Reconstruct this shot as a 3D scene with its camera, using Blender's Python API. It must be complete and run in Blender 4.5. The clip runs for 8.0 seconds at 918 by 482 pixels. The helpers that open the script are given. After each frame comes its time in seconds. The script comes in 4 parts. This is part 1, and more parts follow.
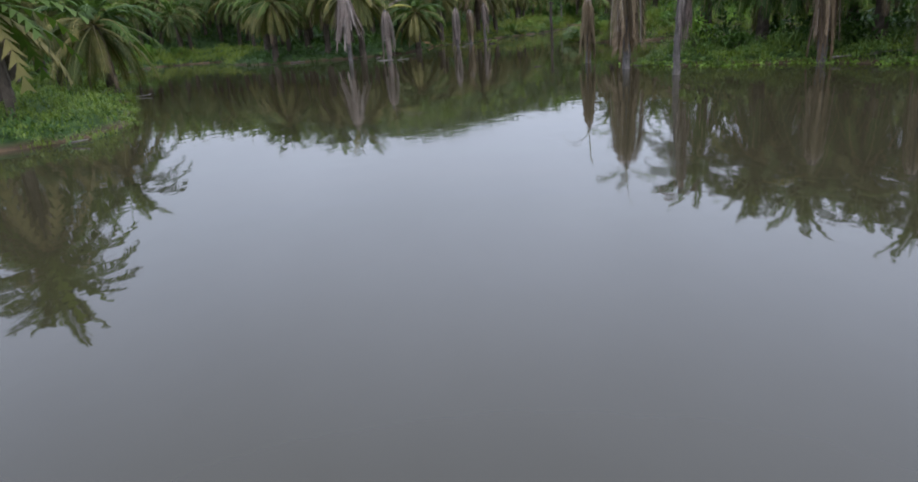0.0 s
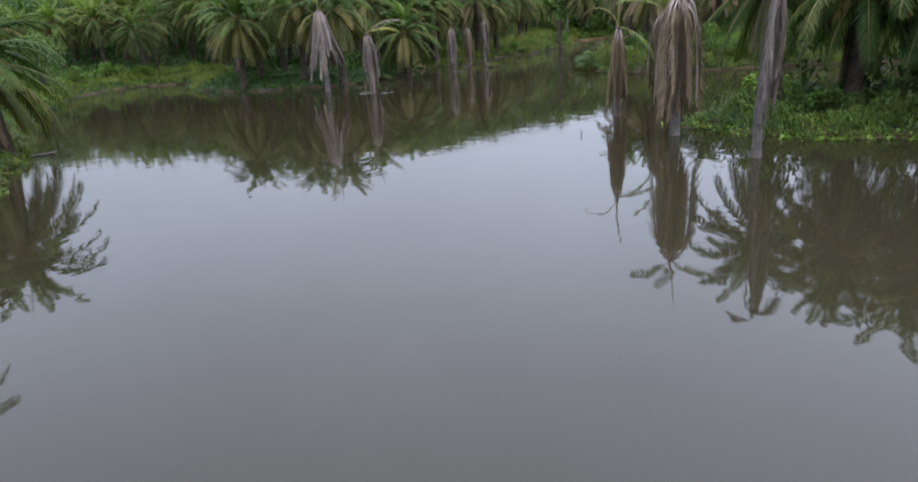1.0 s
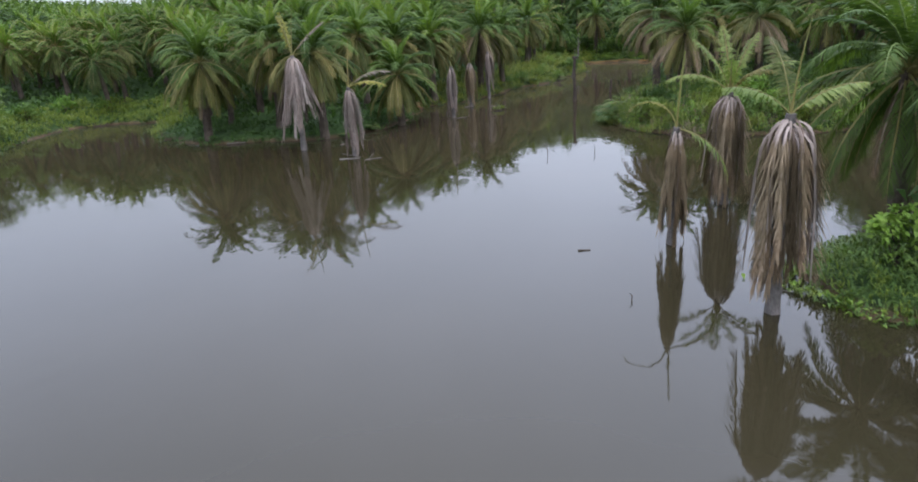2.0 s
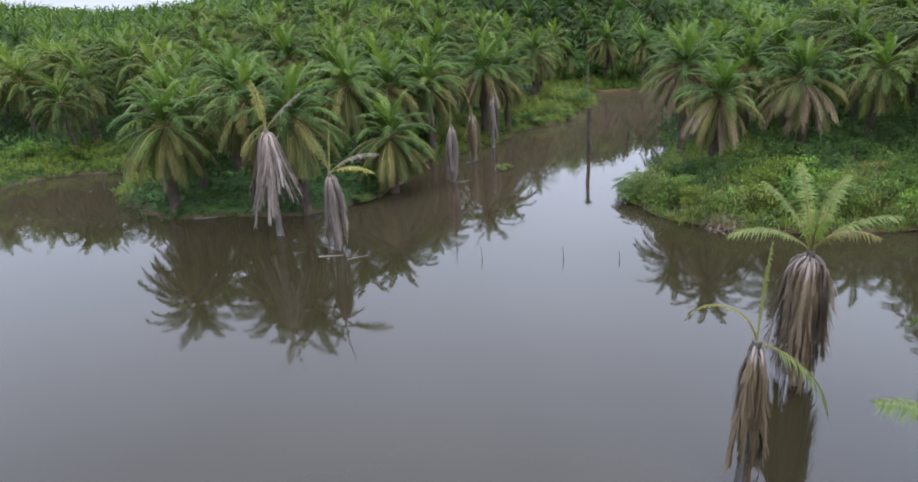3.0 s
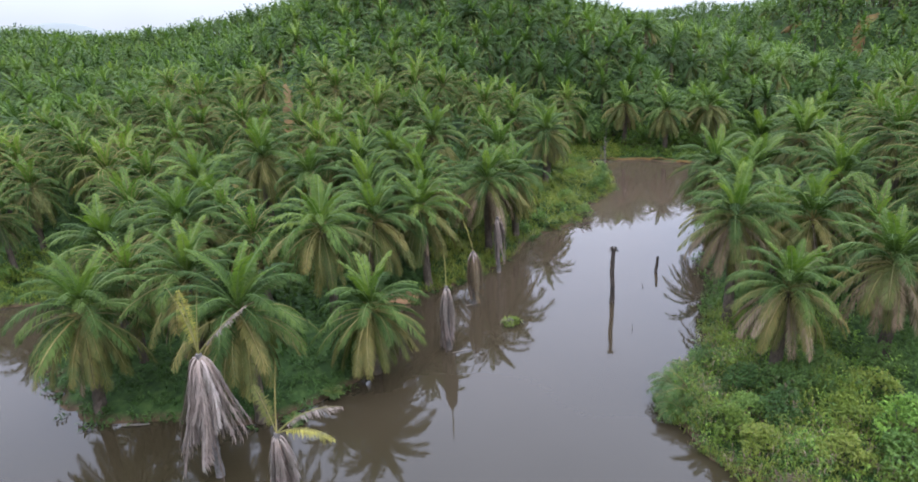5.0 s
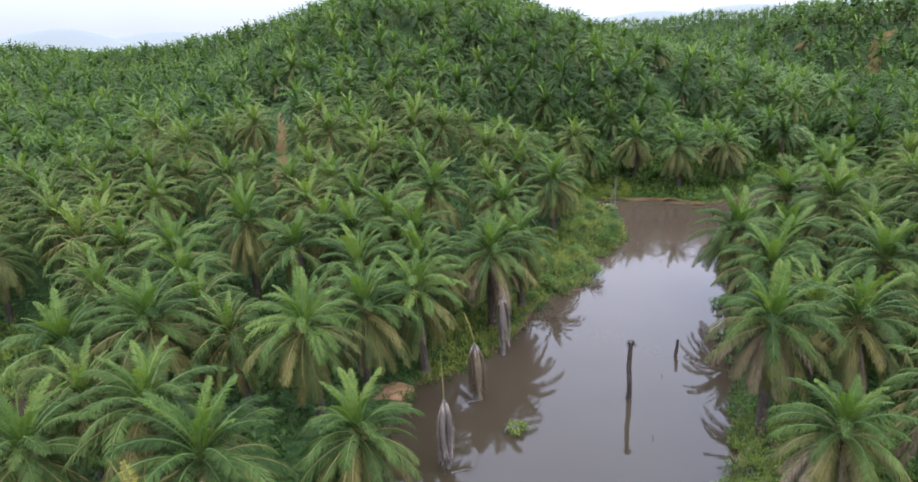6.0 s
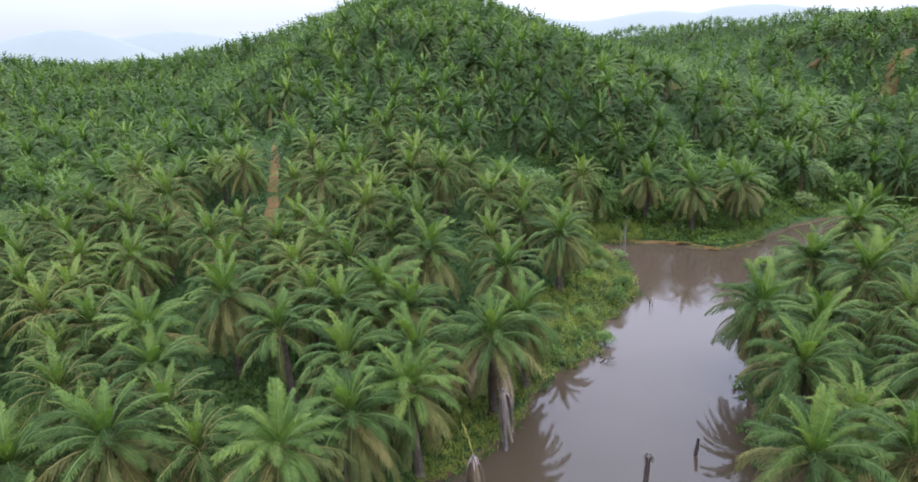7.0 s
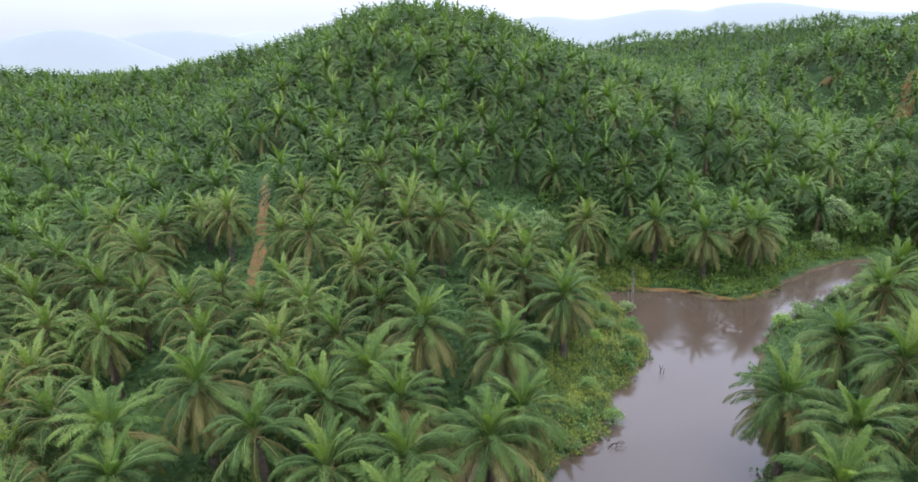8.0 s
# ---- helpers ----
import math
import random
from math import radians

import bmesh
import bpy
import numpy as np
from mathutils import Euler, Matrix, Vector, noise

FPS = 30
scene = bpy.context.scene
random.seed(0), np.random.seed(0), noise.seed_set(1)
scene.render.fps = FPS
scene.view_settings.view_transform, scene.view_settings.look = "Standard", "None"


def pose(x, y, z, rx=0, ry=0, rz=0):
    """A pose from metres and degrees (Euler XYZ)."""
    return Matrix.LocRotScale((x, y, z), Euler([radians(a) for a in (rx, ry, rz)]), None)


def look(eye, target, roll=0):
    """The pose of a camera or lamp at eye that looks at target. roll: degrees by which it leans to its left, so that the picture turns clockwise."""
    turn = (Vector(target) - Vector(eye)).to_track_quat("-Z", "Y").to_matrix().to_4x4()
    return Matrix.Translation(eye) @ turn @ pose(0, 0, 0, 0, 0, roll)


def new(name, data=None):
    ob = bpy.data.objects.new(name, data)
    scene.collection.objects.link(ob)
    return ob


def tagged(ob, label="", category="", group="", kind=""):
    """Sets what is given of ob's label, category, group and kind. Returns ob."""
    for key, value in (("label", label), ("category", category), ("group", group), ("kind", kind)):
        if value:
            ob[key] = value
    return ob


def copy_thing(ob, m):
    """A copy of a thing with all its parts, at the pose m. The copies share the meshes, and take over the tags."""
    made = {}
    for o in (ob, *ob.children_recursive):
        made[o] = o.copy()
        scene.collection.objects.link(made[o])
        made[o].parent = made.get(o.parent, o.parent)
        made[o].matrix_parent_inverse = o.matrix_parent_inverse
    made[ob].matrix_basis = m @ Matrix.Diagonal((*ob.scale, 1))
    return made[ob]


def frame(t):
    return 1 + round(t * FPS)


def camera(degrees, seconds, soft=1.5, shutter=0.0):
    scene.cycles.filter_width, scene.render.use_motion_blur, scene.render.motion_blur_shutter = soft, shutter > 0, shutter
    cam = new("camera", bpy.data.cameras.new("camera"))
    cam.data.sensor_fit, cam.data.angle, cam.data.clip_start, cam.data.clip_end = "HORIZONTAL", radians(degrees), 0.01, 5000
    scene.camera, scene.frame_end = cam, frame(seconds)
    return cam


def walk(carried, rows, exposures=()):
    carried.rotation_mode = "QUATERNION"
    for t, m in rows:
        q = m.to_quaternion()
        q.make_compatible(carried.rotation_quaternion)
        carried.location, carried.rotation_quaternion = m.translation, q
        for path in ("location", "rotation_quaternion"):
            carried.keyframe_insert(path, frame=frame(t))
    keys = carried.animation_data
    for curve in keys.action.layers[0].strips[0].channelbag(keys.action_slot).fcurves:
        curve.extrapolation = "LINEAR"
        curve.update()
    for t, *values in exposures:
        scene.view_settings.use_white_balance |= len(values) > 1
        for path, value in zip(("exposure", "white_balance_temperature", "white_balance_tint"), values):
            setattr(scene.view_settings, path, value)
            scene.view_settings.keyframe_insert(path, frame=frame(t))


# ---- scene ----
cam = camera(68.0, 8.0, soft=1.7, shutter=0.15)
PATH = [
    (0, (4.219, -1.737, 4.999), (4.113, 0.159, 4.372), -4.4),
    (0.5, (4.354, 5.777, 5.774), (4.251, 7.674, 5.15), -4.2),
    (1, (4.382, 13.861, 7.403), (4.282, 15.76, 6.783), -3.9),
    (1.5, (4.374, 21.715, 9.412), (4.273, 23.614, 8.794), -3.7),
    (3, (4.353, 40.83, 17.99), (4.248, 42.725, 17.361), -2.9),
    (3.5, (4.477, 45.502, 20.796), (4.37, 47.398, 20.165), -2.7),
    (4, (4.699, 50.526, 24.009), (4.586, 52.421, 23.378), -2.7),
    (4.5, (4.885, 54.964, 26.814), (4.766, 56.858, 26.183), -2.6),
    (6, (5.208, 68.985, 35.837), (5.072, 70.878, 35.207), -2.9),
    (6.5, (5.373, 73.458, 38.711), (5.23, 75.35, 38.078), -3.0),
    (7, (5.56, 78.205, 41.859), (5.412, 80.096, 41.224), -2.9),
    (7.5, (5.723, 82.715, 44.848), (5.572, 84.604, 44.208), -2.9),
    (8, (6.02, 87.527, 48.002), (5.865, 89.414, 47.358), -2.9),
]
EXPOSURES = [(0.0, -0.34, 5900, 11), (1.5, -0.17, 5950, 12), (3.0, 0.05, 5950, 12), (4.5, 0.19, 5900, 13), (6.0, 0.27, 5850, 15), (8.0, 0.29, 5800, 16)]
walk(cam, [(t, look(eye, target, roll)) for t, eye, target, roll in PATH], EXPOSURES)

# ---------------------------------------------------------------- overcast sky and a veiled sun
SUN_EL, SUN_AZ = 58, 150
world = bpy.data.worlds.new("overcast_sky")
scene.world = world
world.use_nodes = True
wn, wl = world.node_tree.nodes, world.node_tree.links
wn.clear()
sky = wn.new("ShaderNodeTexSky")
sky.sky_type, sky.sun_disc = "NISHITA", False
sky.sun_elevation, sky.sun_rotation = radians(SUN_EL), radians(SUN_AZ)
sky.air_density, sky.dust_density, sky.ozone_density = 1.0, 8.0, 1.0
soft_sky = wn.new("ShaderNodeBackground")
soft_sky.inputs["Strength"].default_value = 0.05
wl.new(sky.outputs[0], soft_sky.inputs["Color"])
place = wn.new("ShaderNodeTexCoord")
apart = wn.new("ShaderNodeSeparateXYZ")
wl.new(place.outputs["Generated"], apart.inputs[0])
veil = wn.new("ShaderNodeValToRGB")  # cloud cover: white near the horizon, grey-white overhead
veil.color_ramp.elements[0].position, veil.color_ramp.elements[0].color = 0.0, (0.335, 0.349, 0.375, 1)
veil.color_ramp.elements[1].position, veil.color_ramp.elements[1].color = 1.0, (1.665, 1.755, 2.07, 1)
wl.new(apart.outputs["Z"], veil.inputs[0])
puffs = wn.new("ShaderNodeTexNoise")
puffs.inputs["Scale"].default_value, puffs.inputs["Detail"].default_value = 1.6, 4.0
wl.new(place.outputs["Generated"], puffs.inputs["Vector"])
span = wn.new("ShaderNodeMapRange")
span.inputs["From Min"].default_value, span.inputs["From Max"].default_value = 0.3, 0.7
span.inputs["To Min"].default_value, span.inputs["To Max"].default_value = 2.1, 2.6
wl.new(puffs.outputs["Fac"], span.inputs["Value"])
clouds = wn.new("ShaderNodeBackground")
wl.new(veil.outputs[0], clouds.inputs["Color"])
thin = wn.new("ShaderNodeMapRange")  # the cloud is thinner towards the sun's side
thin.inputs["From Min"].default_value, thin.inputs["From Max"].default_value = -0.7, 0.7
thin.inputs["To Min"].default_value, thin.inputs["To Max"].default_value = 0.88, 1.26
wl.new(apart.outputs["X"], thin.inputs["Value"])
cover = wn.new("ShaderNodeMath")
cover.operation = "MULTIPLY"
wl.new(span.outputs[0], cover.inputs[0])
wl.new(thin.outputs[0], cover.inputs[1])
wl.new(cover.outputs[0], clouds.inputs["Strength"])
both = wn.new("ShaderNodeAddShader")
wl.new(soft_sky.outputs[0], both.inputs[0])
wl.new(clouds.outputs[0], both.inputs[1])
wl.new(both.outputs[0], wn.new("ShaderNodeOutputWorld").inputs["Surface"])

sun = new("sun", bpy.data.lights.new("sun", "SUN"))
sun.data.energy, sun.data.angle, sun.data.color = 0.7, radians(25), (1.0, 0.96, 0.9)
a = radians(SUN_AZ)
way = Vector((math.sin(a) * math.cos(radians(SUN_EL)), math.cos(a) * math.cos(radians(SUN_EL)), math.sin(radians(SUN_EL))))
sun.matrix_world = look(way * 100, (0, 0, 0))

# ---------------------------------------------------------------- materials
def shader(name, rough=0.6, spec=0.4):
    m = bpy.data.materials.new(name)
    m.use_nodes = True
    n, l = m.node_tree.nodes, m.node_tree.links
    b = n["Principled BSDF"]
    b.inputs["Roughness"].default_value = rough
    b.inputs["Specular IOR Level"].default_value = spec
    return m, n, l, b


def ramp(n, l, source, stops):
    r = n.new("ShaderNodeValToRGB")
    e = r.color_ramp.elements
    while len(e) < len(stops):
        e.new(0.5)
    for k, (p, c) in zip(e, stops):
        k.position, k.color = p, (*c, 1)
    l.new(source, r.inputs[0])
    return r.outputs[0]


def fuzz(n, l, scale, detail=3.0, where="Object", stretch=None, rough=0.55):
    t = n.new("ShaderNodeTexNoise")
    t.inputs["Scale"].default_value, t.inputs["Detail"].default_value = scale, detail
    t.inputs["Roughness"].default_value = rough
    c = n.new("ShaderNodeTexCoord").outputs[where]
    if stretch:
        s = n.new("ShaderNodeMapping")
        s.inputs["Scale"].default_value = stretch
        l.new(c, s.inputs[0])
        c = s.outputs[0]
    l.new(c, t.inputs["Vector"])
    return t.outputs["Fac"]


def blend(n, l, a, b, fac, mode="MIX"):
    m = n.new("ShaderNodeMix")
    m.data_type, m.blend_type = "RGBA", mode
    for socket, value in ((m.inputs[0], fac), (m.inputs[6], a), (m.inputs[7], b)):
        if isinstance(value, (int, float)):
            socket.default_value = value
        elif isinstance(value, tuple):
            socket.default_value = (*value, 1)
        else:
            l.new(value, socket)
    return m.outputs[2]


def relief(n, l, b, height, depth, distance=0.02):
    k = n.new("ShaderNodeBump")
    k.inputs["Strength"].default_value, k.inputs["Distance"].default_value = depth, distance
    l.new(height, k.inputs["Height"])
    l.new(k.outputs[0], b.inputs["Normal"])


def leaf_material(name, dark, mid, light, rough=0.5, through_light=0.25, patch=0.35, spec=0.18):
    """Leaf: tint varies leaf by leaf and tree by tree, with pale dry patches; some light passes through the blade."""
    m, n, l, b = shader(name, rough, spec)
    info, geo = n.new("ShaderNodeObjectInfo"), n.new("ShaderNodeNewGeometry")
    mixed = n.new("ShaderNodeMath")
    mixed.operation = "MULTIPLY_ADD"
    l.new(info.outputs["Random"], mixed.inputs[0])
    mixed.inputs[1].default_value = 0.62
    part_of = n.new("ShaderNodeMath")
    part_of.operation = "MULTIPLY"
    l.new(geo.outputs["Random Per Island"], part_of.inputs[0])
    part_of.inputs[1].default_value = 0.38
    l.new(part_of.outputs[0], mixed.inputs[2])
    tint = ramp(n, l, mixed.outputs[0], [(0.1, dark), (0.5, mid), (0.95, light)])
    broad = fuzz(n, l, patch, 2.0)
    tint = blend(n, l, tint, ramp(n, l, broad, [(0.3, (0.75, 0.8, 0.7)), (0.7, (1.2, 1.15, 1.1))]), 1.0, "MULTIPLY")
    l.new(tint, b.inputs["Base Color"])
    t = n.new("ShaderNodeBsdfTranslucent")
    l.new(blend(n, l, tint, (1.1, 1.25, 0.5), 1.0, "MULTIPLY"), t.inputs["Color"])
    mix = n.new("ShaderNodeMixShader")
    mix.inputs[0].default_value = through_light
    l.new(b.outputs[0], mix.inputs[1])
    l.new(t.outputs[0], mix.inputs[2])
    l.new(mix.outputs[0], n["Material Output"].inputs["Surface"])
    return m


def bark_material(name, dark, light, scale=6.0, stretch=(1, 1, 0.35), rough=0.85, bump=0.6):
    m, n, l, b = shader(name, rough, 0.2)
    fine = fuzz(n, l, scale, 6.0, stretch=stretch, rough=0.7)
    tint = ramp(n, l, fine, [(0.3, dark), (0.7, light)])
    stain = fuzz(n, l, 0.9, 2.0)
    tint = blend(n, l, tint, ramp(n, l, stain, [(0.35, (0.7, 0.72, 0.66)), (0.65, (1.1, 1.08, 1.05))]), 1.0, "MULTIPLY")
    info = n.new("ShaderNodeObjectInfo")
    tint = blend(n, l, tint, ramp(n, l, info.outputs["Random"], [(0, (0.85, 0.82, 0.8)), (1, (1.1, 1.1, 1.12))]), 1.0, "MULTIPLY")
    l.new(tint, b.inputs["Base Color"])
    relief(n, l, b, fine, bump, 0.03)
    return m


LEAF = leaf_material("palm_leaf", (0.021, 0.040, 0.0095), (0.042, 0.072, 0.0165), (0.077, 0.112, 0.026), rough=0.65, spec=0.12, through_light=0.36)
SPEAR = leaf_material("unopened_spear_leaf", (0.12, 0.19, 0.03), (0.16, 0.25, 0.04), (0.21, 0.30, 0.05), patch=0.6, spec=0.25, through_light=0.3)
YOUNG = leaf_material("young_palm_leaf", (0.046, 0.084, 0.015), (0.080, 0.126, 0.022), (0.128, 0.172, 0.032), patch=0.6, rough=0.55, spec=0.2, through_light=0.4)
OLD = leaf_material("ageing_palm_leaf", (0.040, 0.056, 0.013), (0.070, 0.077, 0.019), (0.128, 0.107, 0.033), rough=0.65)
DEAD = leaf_material("dead_palm_leaf", (0.070, 0.048, 0.028), (0.130, 0.096, 0.060), (0.195, 0.152, 0.105), rough=0.8, through_light=0.1, patch=0.8, spec=0.15)
GREY_DEAD = leaf_material("weathered_palm_leaf", (0.072, 0.054, 0.046), (0.165, 0.134, 0.122), (0.265, 0.230, 0.218), rough=0.85, through_light=0.08, patch=0.9, spec=0.12)
PALE_TOP = leaf_material("pale_palm_leaf", (0.085, 0.125, 0.032), (0.13, 0.17, 0.048), (0.19, 0.225, 0.075), patch=0.7, through_light=0.35)
YELLOW = leaf_material("yellowed_palm_leaf", (0.12, 0.11, 0.022), (0.19, 0.175, 0.035), (0.27, 0.25, 0.06), patch=0.8)
GREEN_STALK = leaf_material("green_frond_stalk", (0.05, 0.09, 0.022), (0.075, 0.12, 0.03), (0.11, 0.14, 0.04), rough=0.55, through_light=0.0, spec=0.25)
STALK = leaf_material("frond_stalk", (0.082, 0.088, 0.026), (0.128, 0.118, 0.038), (0.19, 0.15, 0.056), rough=0.55, through_light=0.0)
DEAD_STALK = leaf_material("dry_frond_stalk", (0.12, 0.085, 0.066), (0.20, 0.16, 0.14), (0.30, 0.255, 0.235), rough=0.75, through_light=0.0, spec=0.15)
TRUNK = bark_material("palm_trunk", (0.030, 0.024, 0.018), (0.105, 0.085, 0.065))
GREY_TRUNK = bark_material("drowned_palm_trunk", (0.05, 0.044, 0.04), (0.16, 0.148, 0.14), 9.0, (1, 1, 0.5))
DARK_WOOD = bark_material("wet_dark_wood", (0.022, 0.018, 0.015), (0.09, 0.075, 0.062), 8.0)
PALE_WOOD = bark_material("bleached_wood", (0.09, 0.08, 0.07), (0.19, 0.175, 0.16), 8.0)
FERN = leaf_material("fern_leaf", (0.026, 0.057, 0.012), (0.047, 0.088, 0.019), (0.084, 0.126, 0.030), patch=0.25)
GRASS = leaf_material("bank_grass", (0.062, 0.100, 0.013), (0.104, 0.142, 0.019), (0.16, 0.166, 0.034), patch=0.2)
SHRUB = leaf_material("shrub_leaf", (0.044, 0.088, 0.017), (0.076, 0.13, 0.025), (0.125, 0.185, 0.04), patch=0.5)
LIME = leaf_material("lime_shrub_leaf", (0.085, 0.16, 0.02), (0.125, 0.21, 0.03), (0.18, 0.26, 0.05), patch=0.5)
PALE_SHRUB = leaf_material("silvery_shrub_leaf", (0.085, 0.130, 0.040), (0.14, 0.19, 0.065), (0.20, 0.25, 0.105), patch=0.6)
DRY = leaf_material("dry_twigs", (0.14, 0.10, 0.075), (0.21, 0.165, 0.13), (0.29, 0.24, 0.20), rough=0.85, through_light=0.0, spec=0.1)


def ground_material():
    m, n, l, b = shader("plantation_ground", 0.95, 0.1)
    broad = fuzz(n, l, 0.07, 4.0)
    fine = fuzz(n, l, 1.4, 5.0)
    green = ramp(n, l, fine, [(0.3, (0.012, 0.025, 0.008)), (0.55, (0.028, 0.052, 0.013)), (0.75, (0.052, 0.078, 0.022))])
    soil = ramp(n, l, fine, [(0.3, (0.075, 0.050, 0.030)), (0.7, (0.16, 0.11, 0.065))])
    cover = ramp(n, l, broad, [(0.66, (0, 0, 0)), (0.80, (1, 1, 1))])
    tint = blend(n, l, green, soil, cover)
    h = n.new("ShaderNodeSeparateXYZ")
    l.new(n.new("ShaderNodeTexCoord").outputs["Object"], h.inputs[0])
    wet = n.new("ShaderNodeMapRange")  # bare mud on the cut bank at the water's edge
    wet.inputs["From Min"].default_value, wet.inputs["From Max"].default_value = 0.1, 0.4
    wet.inputs["To Min"].default_value, wet.inputs["To Max"].default_value = 1.0, 0.0
    l.new(h.outputs["Z"], wet.inputs["Value"])
    mud = ramp(n, l, fine, [(0.3, (0.034, 0.024, 0.014)), (0.7, (0.080, 0.053, 0.030))])
    l.new(blend(n, l, tint, mud, wet.outputs[0]), b.inputs["Base Color"])
    relief(n, l, b, fine, 0.9, 0.25)
    return m


def dirt_material(name, dark, light):
    m, n, l, b = shader(name, 0.95, 0.15)
    fine = fuzz(n, l, 2.2, 6.0)
    tint = ramp(n, l, fine, [(0.3, dark), (0.7, light)])
    rut = fuzz(n, l, 0.35, 2.0)
    l.new(blend(n, l, tint, ramp(n, l, rut, [(0.4, (0.8, 0.85, 0.8)), (0.6, (1.1, 1.05, 1.0))]), 1.0, "MULTIPLY"), b.inputs["Base Color"])
    relief(n, l, b, fine, 0.6, 0.1)
    return m


def water_material():
    m, n, l, b = shader("turbid_water", 0.02, 0.5)
    b.inputs["IOR"].default_value = 1.333
    silt = fuzz(n, l, 0.035, 3.0)
    shallow = ramp(n, l, silt, [(0.35, (0.021, 0.0182, 0.0095)), (0.65, (0.028, 0.0240, 0.013))])
    deep = ramp(n, l, silt, [(0.35, (0.0168, 0.0138, 0.0064)), (0.65, (0.0228, 0.0186, 0.0098))])
    muddy = ramp(n, l, silt, [(0.35, (0.044, 0.0320, 0.0205)), (0.65, (0.056, 0.041, 0.027))])
    along = n.new("ShaderNodeSeparateXYZ")  # the inflow up the channel carries more silt
    l.new(n.new("ShaderNodeTexCoord").outputs["Object"], along.inputs[0])
    inflow = n.new("ShaderNodeMapRange")
    inflow.inputs["From Min"].default_value, inflow.inputs["From Max"].default_value = 90, 170
    l.new(along.outputs["Y"], inflow.inputs["Value"])
    depth = n.new("ShaderNodeMapRange")
    depth.inputs["From Min"].default_value, depth.inputs["From Max"].default_value = 15, 70
    l.new(along.outputs["Y"], depth.inputs["Value"])
    clear = blend(n, l, shallow, deep, depth.outputs[0])
    l.new(blend(n, l, clear, muddy, inflow.outputs[0]), b.inputs["Base Color"])
    rough = fuzz(n, l, 0.05, 3.0)
    r = n.new("ShaderNodeMapRange")
    r.inputs["From Min"].default_value, r.inputs["From Max"].default_value = 0.4, 0.7
    r.inputs["To Min"].default_value, r.inputs["To Max"].default_value = 0.02, 0.07
    l.new(rough, r.inputs["Value"])
    stirred = n.new("ShaderNodeMapRange")  # the inflow keeps the water stirred at the head of the channel
    stirred.inputs["From Min"].default_value, stirred.inputs["From Max"].default_value = 150, 195
    stirred.inputs["To Max"].default_value = 0.06
    l.new(along.outputs["Y"], stirred.inputs["Value"])
    both = n.new("ShaderNodeMath")
    l.new(r.outputs[0], both.inputs[0])
    l.new(stirred.outputs[0], both.inputs[1])
    l.new(both.outputs[0], b.inputs["Roughness"])
    wave = fuzz(n, l, 0.9, 2.0, stretch=(1.0, 0.6, 1.0))
    breeze = ramp(n, l, fuzz(n, l, 0.045, 2.0), [(0.60, (0, 0, 0)), (0.72, (0.12, 0.12, 0.12))])  # patches of cat's-paws
    chop = blend(n, l, wave, fuzz(n, l, 4.0, 2.0, stretch=(1.0, 0.5, 1.0)), breeze)
    relief(n, l, b, chop, 0.06, 0.12)
    return m


GROUND = ground_material()
DIRT = dirt_material("red_dirt", (0.080, 0.050, 0.017), (0.135, 0.084, 0.030))
MUD = dirt_material("orange_mud", (0.13, 0.075, 0.04), (0.23, 0.14, 0.075))
WATER = water_material()


# Distance haze is put into the emission colour: these hills glow pale, they are no lamps.
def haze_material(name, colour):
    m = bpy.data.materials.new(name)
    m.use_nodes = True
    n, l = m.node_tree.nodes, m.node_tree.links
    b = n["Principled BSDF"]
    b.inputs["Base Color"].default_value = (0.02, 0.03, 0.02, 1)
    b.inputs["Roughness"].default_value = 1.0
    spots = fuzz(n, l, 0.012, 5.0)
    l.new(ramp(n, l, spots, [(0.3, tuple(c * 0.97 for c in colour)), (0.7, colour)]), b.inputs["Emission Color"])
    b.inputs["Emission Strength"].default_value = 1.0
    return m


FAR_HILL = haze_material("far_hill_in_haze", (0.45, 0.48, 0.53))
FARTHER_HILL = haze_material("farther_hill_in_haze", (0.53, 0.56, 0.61))
